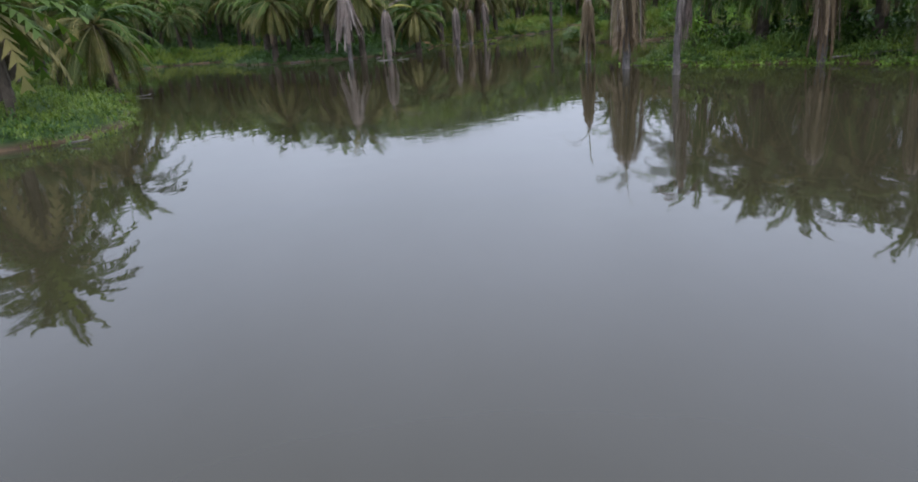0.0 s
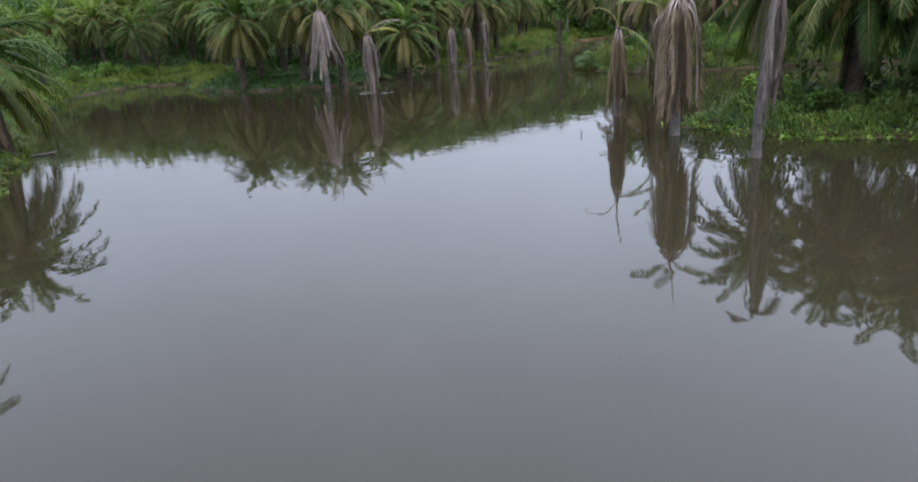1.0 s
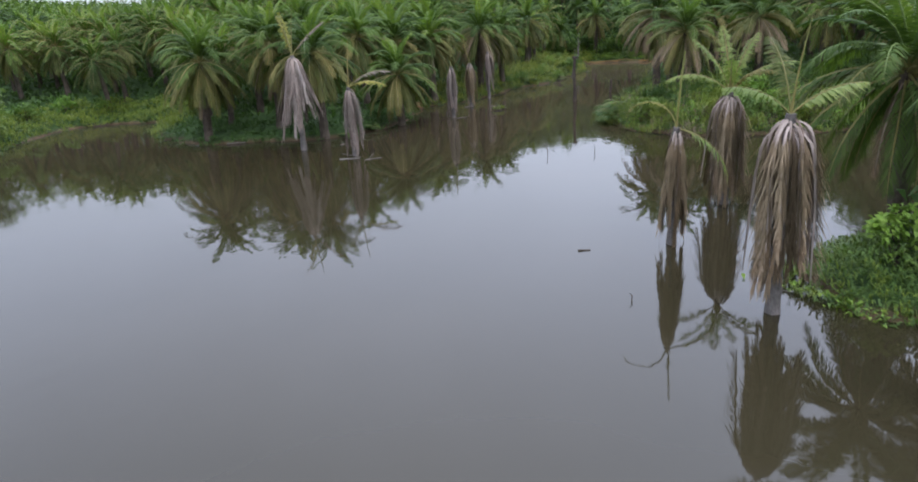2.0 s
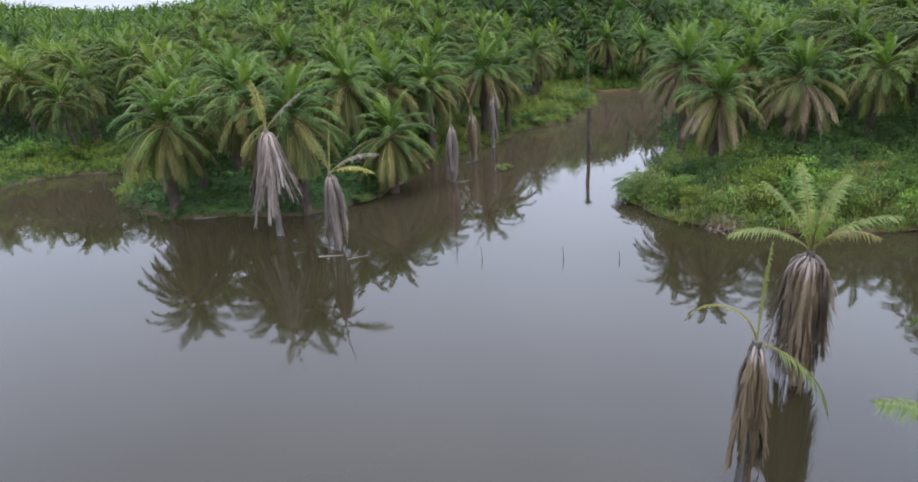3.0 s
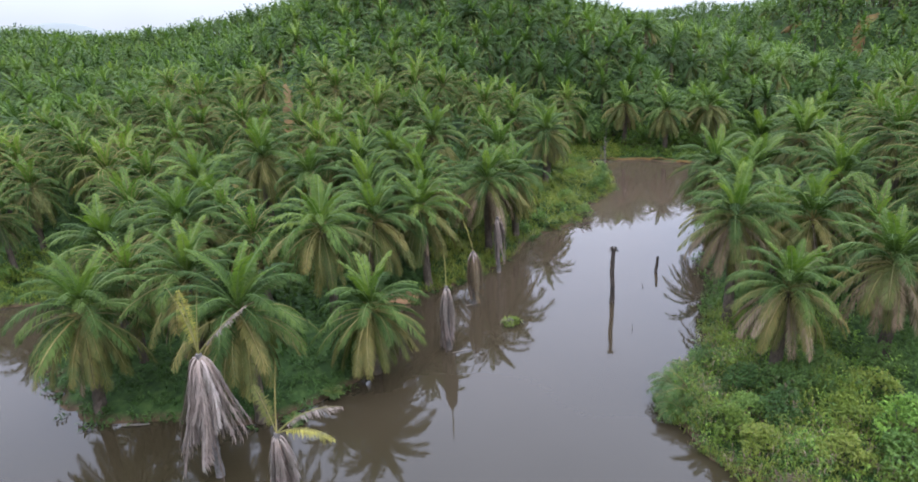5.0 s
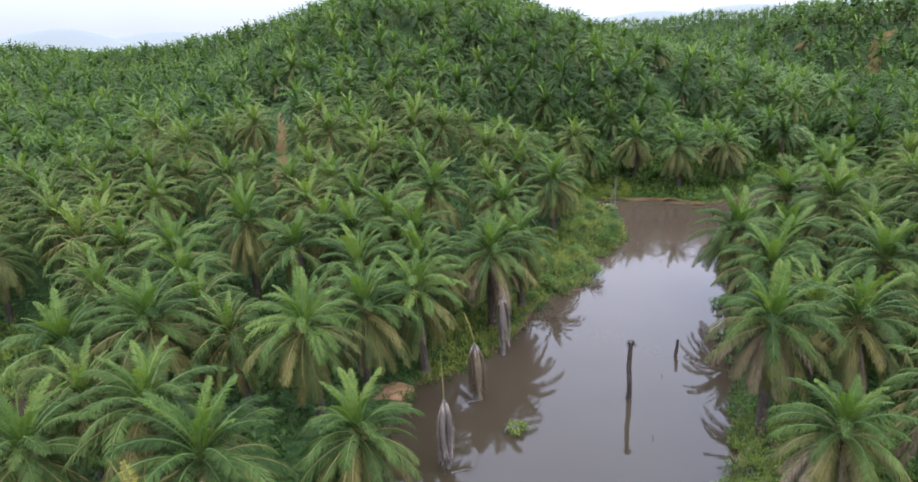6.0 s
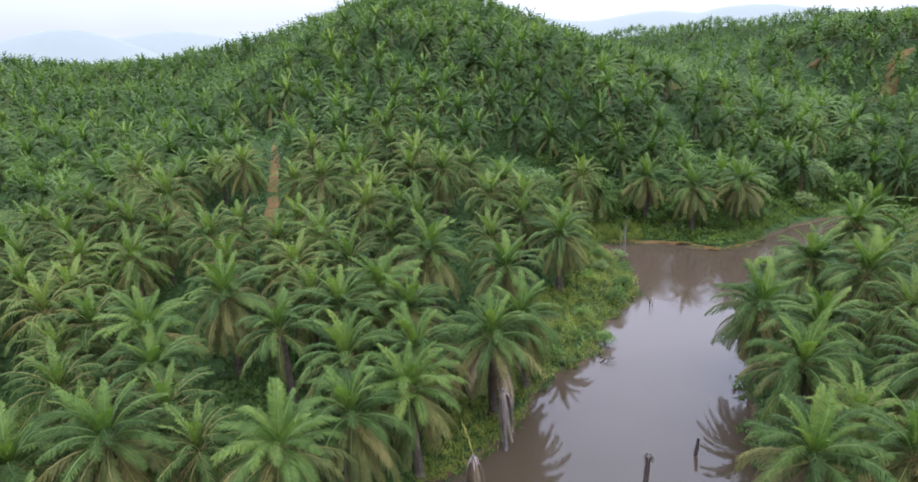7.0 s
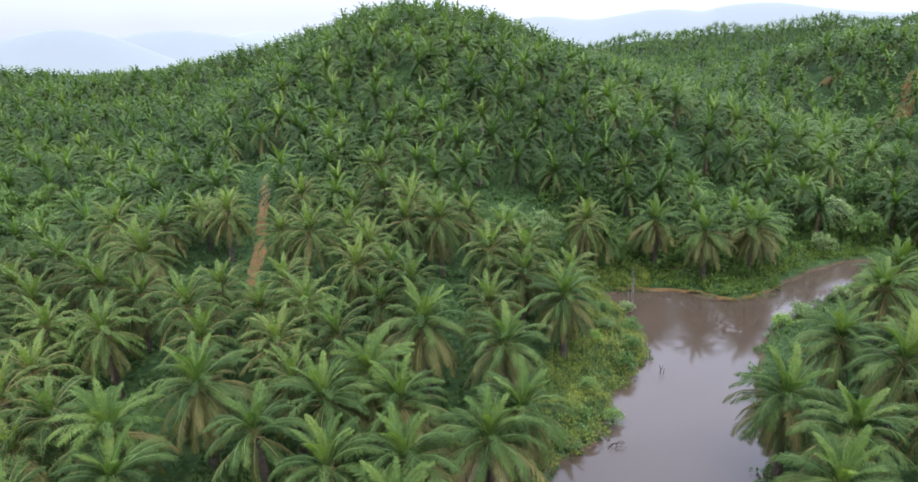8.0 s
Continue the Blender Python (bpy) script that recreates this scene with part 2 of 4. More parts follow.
# ---------------------------------------------------------------- lie of the land
LAKE = [(39.0, -32.5), (-13.0, -41.6), (-52.0, -26.0), (-49.4, 13.0), (-31.2, 28.6), (-22.1, 32.0), (-17.9, 33.8), (-17.2, 37.7), (-20.0, 43.4),
        (-24.7, 52.0), (-29.2, 61.1), (-33.8, 68.9), (-41.6, 80.6), (-48.1, 93.6), (-55.9, 111.8), (-57.2, 126.1), (-49.4, 130.0), (-42.9, 127.4), (-40.3, 119.6),
        (-37.1, 113.1), (-31.2, 106.6), (-27.9, 105.0), (-22.1, 105.6), (-15.6, 104.0), (-10.4, 107.0), (-6.9, 111.8), (-6.0, 122.2), (-4.3, 129.3),
        (-1.0, 132.3), (4.0, 137.3), (6.8, 143.0), (10.0, 150.8), (16.0, 155.7), (17.6, 163.8), (23.4, 171.9), (25.2, 178.1),
        (23.4, 187.2), (21.8, 197.6), (26.3, 198.9), (33.5, 197.9), (41.5, 193.6), (45.4, 194.0), (50.9, 197.6), (56.4, 203.2), (61.6, 207.4),
        (69.5, 211.0), (76.0, 212.5), (76.5, 210.0), (69.2, 204.6), (61.8, 198.0), (55.0, 192.2), (49.1, 187.4), (43.7, 181.9),
        (40.3, 175.5), (36.4, 166.4), (34.2, 156.8), (31.2, 146.9), (26.7, 127.4), (23.0, 115.0), (18.6, 109.9), (17.4, 106.0), (18.7, 101.4),
        (21.4, 97.1), (24.8, 95.3), (28.9, 93.9), (32.1, 94.2), (36.4, 93.9), (46.8, 92.3), (59.8, 88.4), (59.8, 72.8), (44.2, 67.6),
        (31.2, 65.0), (20.8, 61.8), (16.9, 57.5), (19.8, 53.2), (22.5, 51.2), (27.0, 49.7), (30.3, 45.8), (31.9, 42.2),
        (39.0, 32.5), (52.0, 6.5)]
# hills: x, y, height, spread to the west, to the east, to the south, to the north
HILLS = [(-25.4, 333.2, 37.2, 41.1, 54.5, 61.4, 95.7), (-39.0, 195.0, 6.5, 33.8, 33.8, 28.6, 52.0), (-192.3, 454.2, 11.6, 74.9, 80.7, 115.3, 104.1),
         (-242.6, 357.0, 15.7, 78.6, 30.0, 66.9, 44.4), (210.7, 585.5, 22.4, 141.5, 206.2, 79.0, 91.3), (135.2, 332.2, 23.9, 25.6, 102.4, 22.6, 58.9),
         (78.0, 156.0, 5.2, 32.5, 78.0, 52.0, 52.0), (-96.9, 382.4, 13.9, 43.8, 53.0, 23.2, 61.1), (-160.3, 287.6, 10.0, 58.6, 41.9, 110.0, 62.4),
         (36.4, 258.0, 8.4, 26.5, 35.5, 25.7, 31.0)]



def smooth(x, a, b):
    u = np.clip((x - a) / (b - a), 0, 1)
    return u * u * (3 - 2 * u)


def ripple(x, y, k, seed):
    """Soft uneven waves in -1..1, about 1/k metres long."""
    r = np.random.RandomState(seed)
    out = 0
    for _ in range(5):
        a, p, f = r.uniform(0, 6.28), r.uniform(0, 6.28), k * r.uniform(0.6, 1.6)
        out = out + np.sin((x * math.cos(a) + y * math.sin(a)) * f * 6.28 + p)
    return out / 3


def shore(x, y):
    """Metres from the water's edge: above zero on land, below on the lake."""
    x, y = np.asarray(x, float), np.asarray(y, float)
    wx = x + 0.55 * ripple(x, y, 0.17, 3) + 0.25 * ripple(x, y, 0.46, 4)
    wy = y + 0.55 * ripple(x, y, 0.17, 5) + 0.25 * ripple(x, y, 0.46, 6)
    best, inside = np.full(x.shape, 1e9), np.zeros(x.shape, bool)
    for (ax, ay), (bx, by) in zip(LAKE, LAKE[1:] + LAKE[:1]):
        dx, dy = bx - ax, by - ay
        s = np.clip(((wx - ax) * dx + (wy - ay) * dy) / (dx * dx + dy * dy), 0, 1)
        best = np.minimum(best, (wx - ax - s * dx) ** 2 + (wy - ay - s * dy) ** 2)
        if dy:
            inside ^= ((ay > wy) != (by > wy)) & (wx < ax + (wy - ay) * dx / dy)
    return np.where(inside, -1, 1) * np.sqrt(best)


def ground(x, y, d=None):
    """Height of the ground over the water."""
    x, y = np.asarray(x, float), np.asarray(y, float)
    d = shore(x, y) if d is None else d
    land = np.maximum(d, 0)
    z = 0.6 * (1 - np.exp(-land / 0.8)) + 1.3 * (1 - np.exp(-land / 18))
    rise = 0
    for cx, cy, h, w, e, s, n in HILLS:
        rise = rise + h * np.exp(-0.5 * ((x - cx) / np.where(x < cx, w, e)) ** 2 - 0.5 * ((y - cy) / np.where(y < cy, s, n)) ** 2)
    far = smooth(np.hypot(x, y - 195), 80, 340)
    z = z + (rise + 1.5 * far * ripple(x, y, 0.015, 8)) * smooth(land, 0, 28) + 0.12 * ripple(x, y, 0.15, 7) * smooth(land, 0, 4)
    z = z - 16 * smooth(np.hypot(x, y - 100) - 180 * smooth(x, 20, 140), 440, 680)
    z = z - 4e-5 * np.maximum(np.hypot(x, y - 100) - 440 - 180 * smooth(x, 20, 140), 0) ** 2  # the country falls away behind the ridges
    return np.where(d > 0, z, -0.15 - 1.3 * (1 - np.exp(np.minimum(d, 0) / 3)))

# ---------------------------------------------------------------- mesh helpers
def solid(name, verts, faces, mats=(), index=None, smooth_faces=False):
    """A mesh from an array of places and groups of faces of equal size; index: a material number for each group."""
    me = bpy.data.meshes.new(name)
    verts = np.asarray(verts, np.float32)
    sizes = np.concatenate([np.full(len(f), np.shape(f)[1]) for f in faces])
    loops = np.concatenate([np.ravel(f) for f in faces]).astype(np.int32)
    me.vertices.add(len(verts))
    me.vertices.foreach_set("co", verts.ravel())
    me.loops.add(len(loops))
    me.loops.foreach_set("vertex_index", loops)
    me.polygons.add(len(sizes))
    me.polygons.foreach_set("loop_start", np.r_[0, np.cumsum(sizes)[:-1]].astype(np.int32))
    if index is not None:
        me.polygons.foreach_set("material_index", np.concatenate([np.full(len(f), k) for f, k in zip(faces, index)]).astype(np.int32))
    me.polygons.foreach_set("use_smooth", np.full(len(sizes), smooth_faces))
    for m in mats:
        me.materials.append(m)
    me.update(calc_edges=True)
    me.validate()
    return me


def joined(pieces):
    """Pieces of (verts, [(faces, material)]) in one."""
    verts, faces, index, base = [], [], [], 0
    for v, groups in pieces:
        verts.append(v)
        for f, k in groups:
            if len(f):
                faces.append(np.asarray(f) + base)
                index.append(k)
        base += len(v)
    return np.concatenate(verts), faces, index


def part(name, me, parent, m=None, label=""):
    ob = new(name, me)
    ob.parent = parent
    if m is not None:
        ob.matrix_basis = m
    return tagged(ob, label)


def thing(name, x, y, z, label, category, group="", turn=0.0, kind=""):
    ob = new(name)
    ob.empty_display_size = 0.3
    ob.matrix_basis = pose(x, y, z, 0, 0, turn)
    return tagged(ob, label, category, group, kind)


def tube(points, radii, sides=8, rough=0.0, seed=0, cap=True):
    """A tapered, uneven round bar along a line of points."""
    r = np.random.RandomState(seed)
    p, n = np.array(points, float), len(points)
    t = np.gradient(p, axis=0)
    t /= np.linalg.norm(t, axis=1)[:, None] + 1e-9
    side = np.cross(t, (0.31, 0.95, 0.02))
    side /= np.linalg.norm(side, axis=1)[:, None] + 1e-9
    other = np.cross(t, side)
    a = np.linspace(0, 2 * np.pi, sides, endpoint=False)
    rad = np.array(radii, float)[:, None] * (1 + rough * r.uniform(-1, 1, (n, sides)))
    v = p[:, None] + rad[..., None] * (np.cos(a)[None, :, None] * side[:, None] + np.sin(a)[None, :, None] * other[:, None])
    i = np.arange(n - 1)[:, None] * sides
    j = np.arange(sides)[None]
    k = (j + 1) % sides
    f = np.stack([i + j, i + k, i + sides + k, i + sides + j], -1).reshape(-1, 4)
    v = v.reshape(-1, 3)
    if not cap:
        return v, [(f, 0)]
    v = np.concatenate([v, p[:1], p[-1:]])
    j, k = j.ravel(), k.ravel()
    ends = np.concatenate([np.stack([k, j, np.full(sides, len(v) - 2)], 1),
                           np.stack([(n - 1) * sides + j, (n - 1) * sides + k, np.full(sides, len(v) - 1)], 1)])
    return v, [(f, 0), (ends, 0)]


def blades(base, az, el, length, width, fold=0.12, droop=0.2):
    """Leaf blades: a kite of four corners each, from its foot to its tip, bent a little."""
    ce = np.cos(el)
    d = np.stack([np.cos(az) * ce, np.sin(az) * ce, np.sin(el)], 1)
    s = np.stack([-np.sin(az), np.cos(az), 0 * az], 1)
    mid = base + d * (length * 0.5)[:, None] + np.array((0, 0, 1.0)) * (length * fold)[:, None]
    tip = base + d * length[:, None] - np.array((0, 0, 1.0)) * (length * droop)[:, None]
    w = (width * 0.5)[:, None]
    v = np.stack([base, mid - s * w, tip, mid + s * w], 1).reshape(-1, 3)
    return v, np.arange(len(base) * 4).reshape(-1, 4)


# ---------------------------------------------------------------- ground and water
def spread(centre, near, far, n):
    b = math.asinh(far / near)
    return centre + near * np.sinh(np.linspace(-b, b, n))


def land():
    xs, ys = spread(8, 62, 4200, 240), spread(118, 72, 4200, 260)
    x, y = np.meshgrid(xs, ys)
    z = ground(x, y)
    nx, ny = len(xs), len(ys)
    i = np.arange(ny - 1)[:, None] * nx + np.arange(nx - 1)[None]
    f = np.stack([i, i + 1, i + nx + 1, i + nx], -1).reshape(-1, 4)
    ob = new("ground", solid("ground", np.stack([x, y, z], -1).reshape(-1, 3), [f], [GROUND], smooth_faces=True))
    tagged(ob, "green plantation ground with bare muddy lake banks", "ground", kind="structure")


def water():
    xs, ys = np.linspace(-75, 105, 46), np.linspace(-60, 225, 72)
    x, y = np.meshgrid(xs, ys)
    i = np.arange(71)[:, None] * 46 + np.arange(45)[None]
    f = np.stack([i, i + 1, i + 47, i + 46], -1).reshape(-1, 4)
    ob = new("water", solid("water", np.stack([x, y, 0 * x], -1).reshape(-1, 3), [f], [WATER], smooth_faces=True))
    tagged(ob, "still brown flood water mirroring a grey sky", "water", kind="structure")


def strip(name, line, width, material, label, seed=0, lift=0.06):
    """A dirt strip draped on the ground."""
    r = np.random.RandomState(seed)
    p = np.array(line, float)
    s = np.r_[0, np.cumsum(np.hypot(*np.diff(p, axis=0).T))]
    u = np.linspace(0, s[-1], max(8, int(s[-1] / 1.2)))
    c = np.stack([np.interp(u, s, p[:, 0]), np.interp(u, s, p[:, 1])], 1)
    c += 0.25 * np.stack([ripple(u, 0 * u, 0.08, seed + 1), ripple(u, 0 * u, 0.08, seed + 2)], 1)
    t = np.gradient(c, axis=0)
    t /= np.linalg.norm(t, axis=1)[:, None]
    side = np.stack([-t[:, 1], t[:, 0]], 1)
    k = np.linspace(-1, 1, 7)
    w = width * 0.5 * (1 + 0.2 * r.uniform(-1, 1, (len(u), 2))) * np.minimum(1, 0.3 + 4 * np.minimum(u, s[-1] - u) / s[-1])[:, None]
    off = np.where(k[None] < 0, k[None] * w[:, :1], k[None] * w[:, 1:])
    xy = c[:, None] + off[..., None] * side[:, None]
    z = ground(xy[..., 0], xy[..., 1]) + lift * (1 - np.abs(k) ** 4) * 1.5
    n = 7
    i = np.arange(len(u) - 1)[:, None] * n + np.arange(n - 1)[None]
    f = np.stack([i, i + 1, i + n + 1, i + n], -1).reshape(-1, 4)
    ob = new(name, solid(name, np.concatenate([xy, z[..., None]], -1).reshape(-1, 3), [f], [material], smooth_faces=True))
    return tagged(ob, label, "dirt track" if name == "road" else "bare soil", kind="structure")


def far_range(name, ridge, depth, material, label, seed):
    """A rounded range of hills in the distance; ridge: places and heights along its crest."""
    p = np.array(ridge, float)
    u = np.linspace(0, len(p) - 1, 160)
    crest = np.stack([np.interp(u, np.arange(len(p)), p[:, k]) for k in range(3)], 1)
    soft = np.ones(13) / 13
    for k in range(3):
        crest[:, k] = np.convolve(np.pad(crest[:, k], 6, "edge"), soft, "valid")
    r = np.random.RandomState(seed)
    crest[:, 2] += 0.8 * np.convolve(r.uniform(-1, 1, 160), np.ones(3) / 3, "same")
    rows = []
    for k in np.linspace(-1, 1, 15):
        row = crest.copy()
        row[:, 1] += k * depth
        row[:, 2] = -90 + (crest[:, 2] + 90) * max(math.cos(k * math.pi / 2), 0) ** 1.4 
        rows.append(row)
    v = np.concatenate(rows)
    i = np.arange(14)[:, None] * 160 + np.arange(159)[None]
    f = np.stack([i, i + 1, i + 161, i + 160], -1).reshape(-1, 4)
    ob = new(name, solid(name, v, [f], [material], smooth_faces=True))
    return tagged(ob, label, "hills", kind="structure")


land()
water()

# ---------------------------------------------------------------- palm fronds
def frond(length, rise, bend, pairs, leaflet, droop, wide, seed, sides=3, swing=0.0, steps=9, mats=(0, 1), bare=0.16, ragged=0.1):
    """One feather frond from its foot at the origin, leaving along +x at that rise (degrees) and bending down along its length.
    Materials: the leaflets' and the stalk's number."""
    r = np.random.RandomState(seed)
    s = np.linspace(0, 1, steps)
    a = np.radians(rise - bend * s ** 1.25)
    yaw = np.radians(swing) * s ** 1.5
    step = length / (steps - 1)
    d = np.stack([np.cos(a) * np.cos(yaw), np.cos(a) * np.sin(yaw), np.sin(a)], 1)
    p = np.concatenate([np.zeros((1, 3)), np.cumsum((d[1:] + d[:-1]) * 0.5 * step, 0)])
    stalk = tube(p, 0.066 * (1 - s) ** 0.8 * length / 6 + 0.01, sides, cap=False)
    q = np.linspace(bare, 0.99, pairs)
    q = np.repeat(q, 2) + r.uniform(-0.006, 0.006, pairs * 2)
    hand = np.tile([1.0, -1.0], pairs)[:, None]
    base = np.stack([np.interp(q, s, p[:, k]) for k in range(3)], 1)
    t = np.stack([np.interp(q, s, d[:, k]) for k in range(3)], 1)
    t /= np.linalg.norm(t, axis=1)[:, None]
    side = np.cross(t, (0, 0, 1.0))
    flat = np.array((math.sin(radians(swing)), -math.cos(radians(swing)), 0))
    side = np.where(np.linalg.norm(side, axis=1)[:, None] < 0.25, flat, side)
    side /= np.linalg.norm(side, axis=1)[:, None]
    up = np.cross(side, t)
    u = (q - bare) / (1 - bare)
    ln = leaflet * (0.42 + 0.58 * np.sin(np.pi * np.clip(u * 0.8 + 0.12, 0, 1))) * np.where(u > 0.85, 1 - (u - 0.85) * 3, 1)
    ln = np.maximum(ln * r.uniform(1 - 2.2 * ragged, 1 + ragged, len(q)), 0.05)
    lift = r.choice([-0.04, 0.10, 0.26], len(q))[:, None] + r.normal(0, 0.05, (len(q), 1))
    g = droop * (0.8 + 0.4 * r.rand(len(q), 1))
    out = side * hand * 0.86 + t * (0.45 + 0.42 * u[:, None]) + up * lift - np.array((0, 0, 1.0)) * g
    out /= np.linalg.norm(out, axis=1)[:, None]
    w = wide * r.uniform(0.75, 1.2, len(q))[:, None] * 0.5
    mid = base + out * (ln * 0.36)[:, None]
    tip = base + out * ln[:, None] - np.array((0, 0, 1.0)) * (ln * (0.18 + 0.45 * droop))[:, None]
    v = np.stack([base, mid - t * w, tip, mid + t * w], 1).reshape(-1, 3)
    return joined([(stalk[0], [(stalk[1][0][0], mats[1])]), (v, [(np.arange(len(q) * 4).reshape(-1, 4), mats[0])])])


# rank: name, length, rise, bend, droop of the leaflets, leaflet length, count, leaf, stalk
RANKS = [
    ("spear", 4.2, 85, 6, 0.02, 0.24, 2, SPEAR, GREEN_STALK),
    ("upright", 5.4, 80, 46, 0.08, 0.74, 6, YOUNG, GREEN_STALK),
    ("upper", 6.0, 64, 80, 0.14, 0.95, 9, LEAF, GREEN_STALK),
    ("middle", 6.3, 38, 84, 0.20, 1.04, 9, LEAF, GREEN_STALK),
    ("low", 6.3, 6, 60, 0.24, 1.04, 10, LEAF, STALK),
    ("hanging", 6.4, -22, 50, 0.32, 1.0, 13, OLD, STALK),
    ("dead", 5.6, -58, 24, 0.7, 0.75, 3, DEAD, DEAD_STALK),
    ("skirt", 5.8, -42, 38, 0.48, 0.98, 12, OLD, STALK),
]


def rank_mesh(k, pairs, wide, variant, sides=3, steps=9, scale=1.0):
    name, length, rise, bend, droop, leaflet, _, leaf, stalk = RANKS[k]
    v, f, i = frond(length * scale, rise + 4 * variant - 3, bend * (1 + 0.12 * variant), pairs, leaflet, droop, wide,
                    31 * k + variant, sides, (-14, 10, 20)[variant % 3], steps)
    if k == 4 and variant == 2:
        leaf = OLD
    return v, f, i, [leaf, stalk]


def turned(v, az, scale=1.0, foot=(0, 0, 0), tip=0.0):
    c, s = math.cos(az), math.sin(az)
    ct, st = math.cos(tip), math.sin(tip)
    v = np.stack([v[:, 0] * ct - v[:, 2] * st, v[:, 1], v[:, 0] * st + v[:, 2] * ct], 1) * scale
    return np.stack([v[:, 0] * c - v[:, 1] * s, v[:, 0] * s + v[:, 1] * c, v[:, 2]], 1) + foot


def trunk_mesh(name, height, radius, material, seed, sides=12, rings=26, stubs=70, lean=0.0):
    """A palm trunk with a swollen foot and the stubs of old leaf stalks up its length."""
    r = np.random.RandomState(seed)
    z = np.linspace(-0.8, height, rings)
    u = np.clip(z / height, 0, 1)
    bow = np.stack([lean * u ** 2, 0.3 * lean * np.sin(u * 3), z], 1)
    pieces = [tube(bow, radius * (1.15 - 0.3 * u + 0.25 * np.exp(-u * 14)), sides, 0.13, seed)]
    for n in range(stubs):
        h = height * (0.10 + 0.9 * n / stubs)
        a, k = n * 2.4, radius * (1.05 - 0.28 * h / height)
        x0 = lean * (h / height) ** 2
        o = np.array((math.cos(a), math.sin(a), 0))
        foot = o * k * 0.8 + (x0, 0.3 * lean * math.sin(3 * h / height), h)
        top = foot + o * r.uniform(0.08, 0.2) + (0, 0, r.uniform(0.16, 0.32))
        s = np.array((-o[1], o[0], 0)) * 0.085
        v = np.array([foot - s, foot + s, top + s * 0.6, top - s * 0.6, foot - (0, 0, 0.1) + o * 0.1])
        pieces.append((v, [(np.array([[0, 1, 2, 3]]), 0), (np.array([[0, 4, 1], [1, 4, 2], [4, 0, 3], [4, 3, 2]]), 0)]))
    v, f, i = joined(pieces)
    return solid(name, v, f, [material], i)


def heart_mesh(seed):
    """The boss of stalk bases from which the fronds leave."""
    pieces = []
    for n in range(26):
        a, e = n * 2.4, radians(-25 + 100 * (n / 26))
        o = np.array((math.cos(a) * math.cos(e), math.sin(a) * math.cos(e), math.sin(e)))
        pieces.append(tube([o * 0.05 - (0, 0, 0.25), o * 0.5 - (0, 0, 0.1), o * 0.95], [0.14, 0.1, 0.05], 5, 0.1, seed + n))
    v, f, i = joined(pieces)
    return solid("crown", v, f, [STALK], i)


FRONDS = {}
for k in range(len(RANKS)):
    for variant in range(3):
        v, f, i, mats = rank_mesh(k, 41 if k else 20, 0.165 if k else 0.06, variant)
        FRONDS[k, variant] = solid("frond_" + RANKS[k][0], v, f, mats, i)
for k, variant in list(FRONDS):  # the same fronds on younger and on yellowing palms
    for tone, leaf in (("young", YOUNG), ("golden", OLD), ("withered", DEAD), ("deep", LEAF)):
        if (tone == "young" and k in (2, 3)) or (tone == "golden" and k == 4) or (tone in ("withered", "deep") and k in (5, 7)):
            FRONDS[tone, k, variant] = FRONDS[k, variant].copy()
            FRONDS[tone, k, variant].materials[0] = leaf
TRUNKS = [trunk_mesh("palm_trunk", 9.0, 0.42, TRUNK, 70 + n, lean=0.5 * (n - 1)) for n in range(3)]
HEARTS = [heart_mesh(90), heart_mesh(91)]
PALM_LABEL = "tall green oil palm with arching feather fronds and a brown skirt"


def near_palm(x, y, seed, height=9.0, size=1.0, old=1.0, label=PALM_LABEL, group="oil palms round the lake"):
    """An oil palm whose fronds are pieces of their own."""
    r = np.random.RandomState(seed)
    z = float(ground(x, y))
    z = max(z, -0.4)
    palm = thing("oil_palm", x, y, z, label, "palm tree", group, r.uniform(0, 360))
    k = height / 9.0
    part("trunk", TRUNKS[seed % 3], palm, Matrix.Diagonal((1, 1, k, 1)))
    lean = 0.5 * (seed % 3 - 1)
    crown = part("crown", HEARTS[seed % 2], palm, pose(lean, 0.05 * lean, height, r.uniform(-7, 7), r.uniform(-7, 7), 0))
    a = r.uniform(0, 6.28)
    if old > 1.1:
        palm["label"] = "oil palm by the water with a thick yellow-brown skirt"
    tone = "deep" if 0.5 < old < 0.7 else "golden" if old > 1.1 else ("plain", "plain", "young", "golden", "plain")[r.randint(5)]
    for n, rank in enumerate(RANKS):
        count = rank[6]
        if n == 4 and old < 0.5:
            count = 4
        if n >= 5:
            count = int(round(count * old * r.uniform(0.7, 1.3)))
        for c in range(count):
            a += 2.39996 + r.normal(0, 0.12)
            m = pose(0, 0, (0.25, 0.2, 0.1, 0.0, -0.1, -0.22, -0.35, -0.28)[n], r.uniform(-6, 6), r.uniform(-7, 7), math.degrees(a))
            m = m @ Matrix.Diagonal((*([size * r.uniform(0.86, 1.1)] * 3), 1))
            k = r.randint(3)
            withered = old > 1.3 and (n == 7 and c % 2 or n == 5 and c % 3)
            part("frond", FRONDS["withered", n, k] if withered else FRONDS.get((tone, n, k), FRONDS[n, k]), crown, m)
    return palm


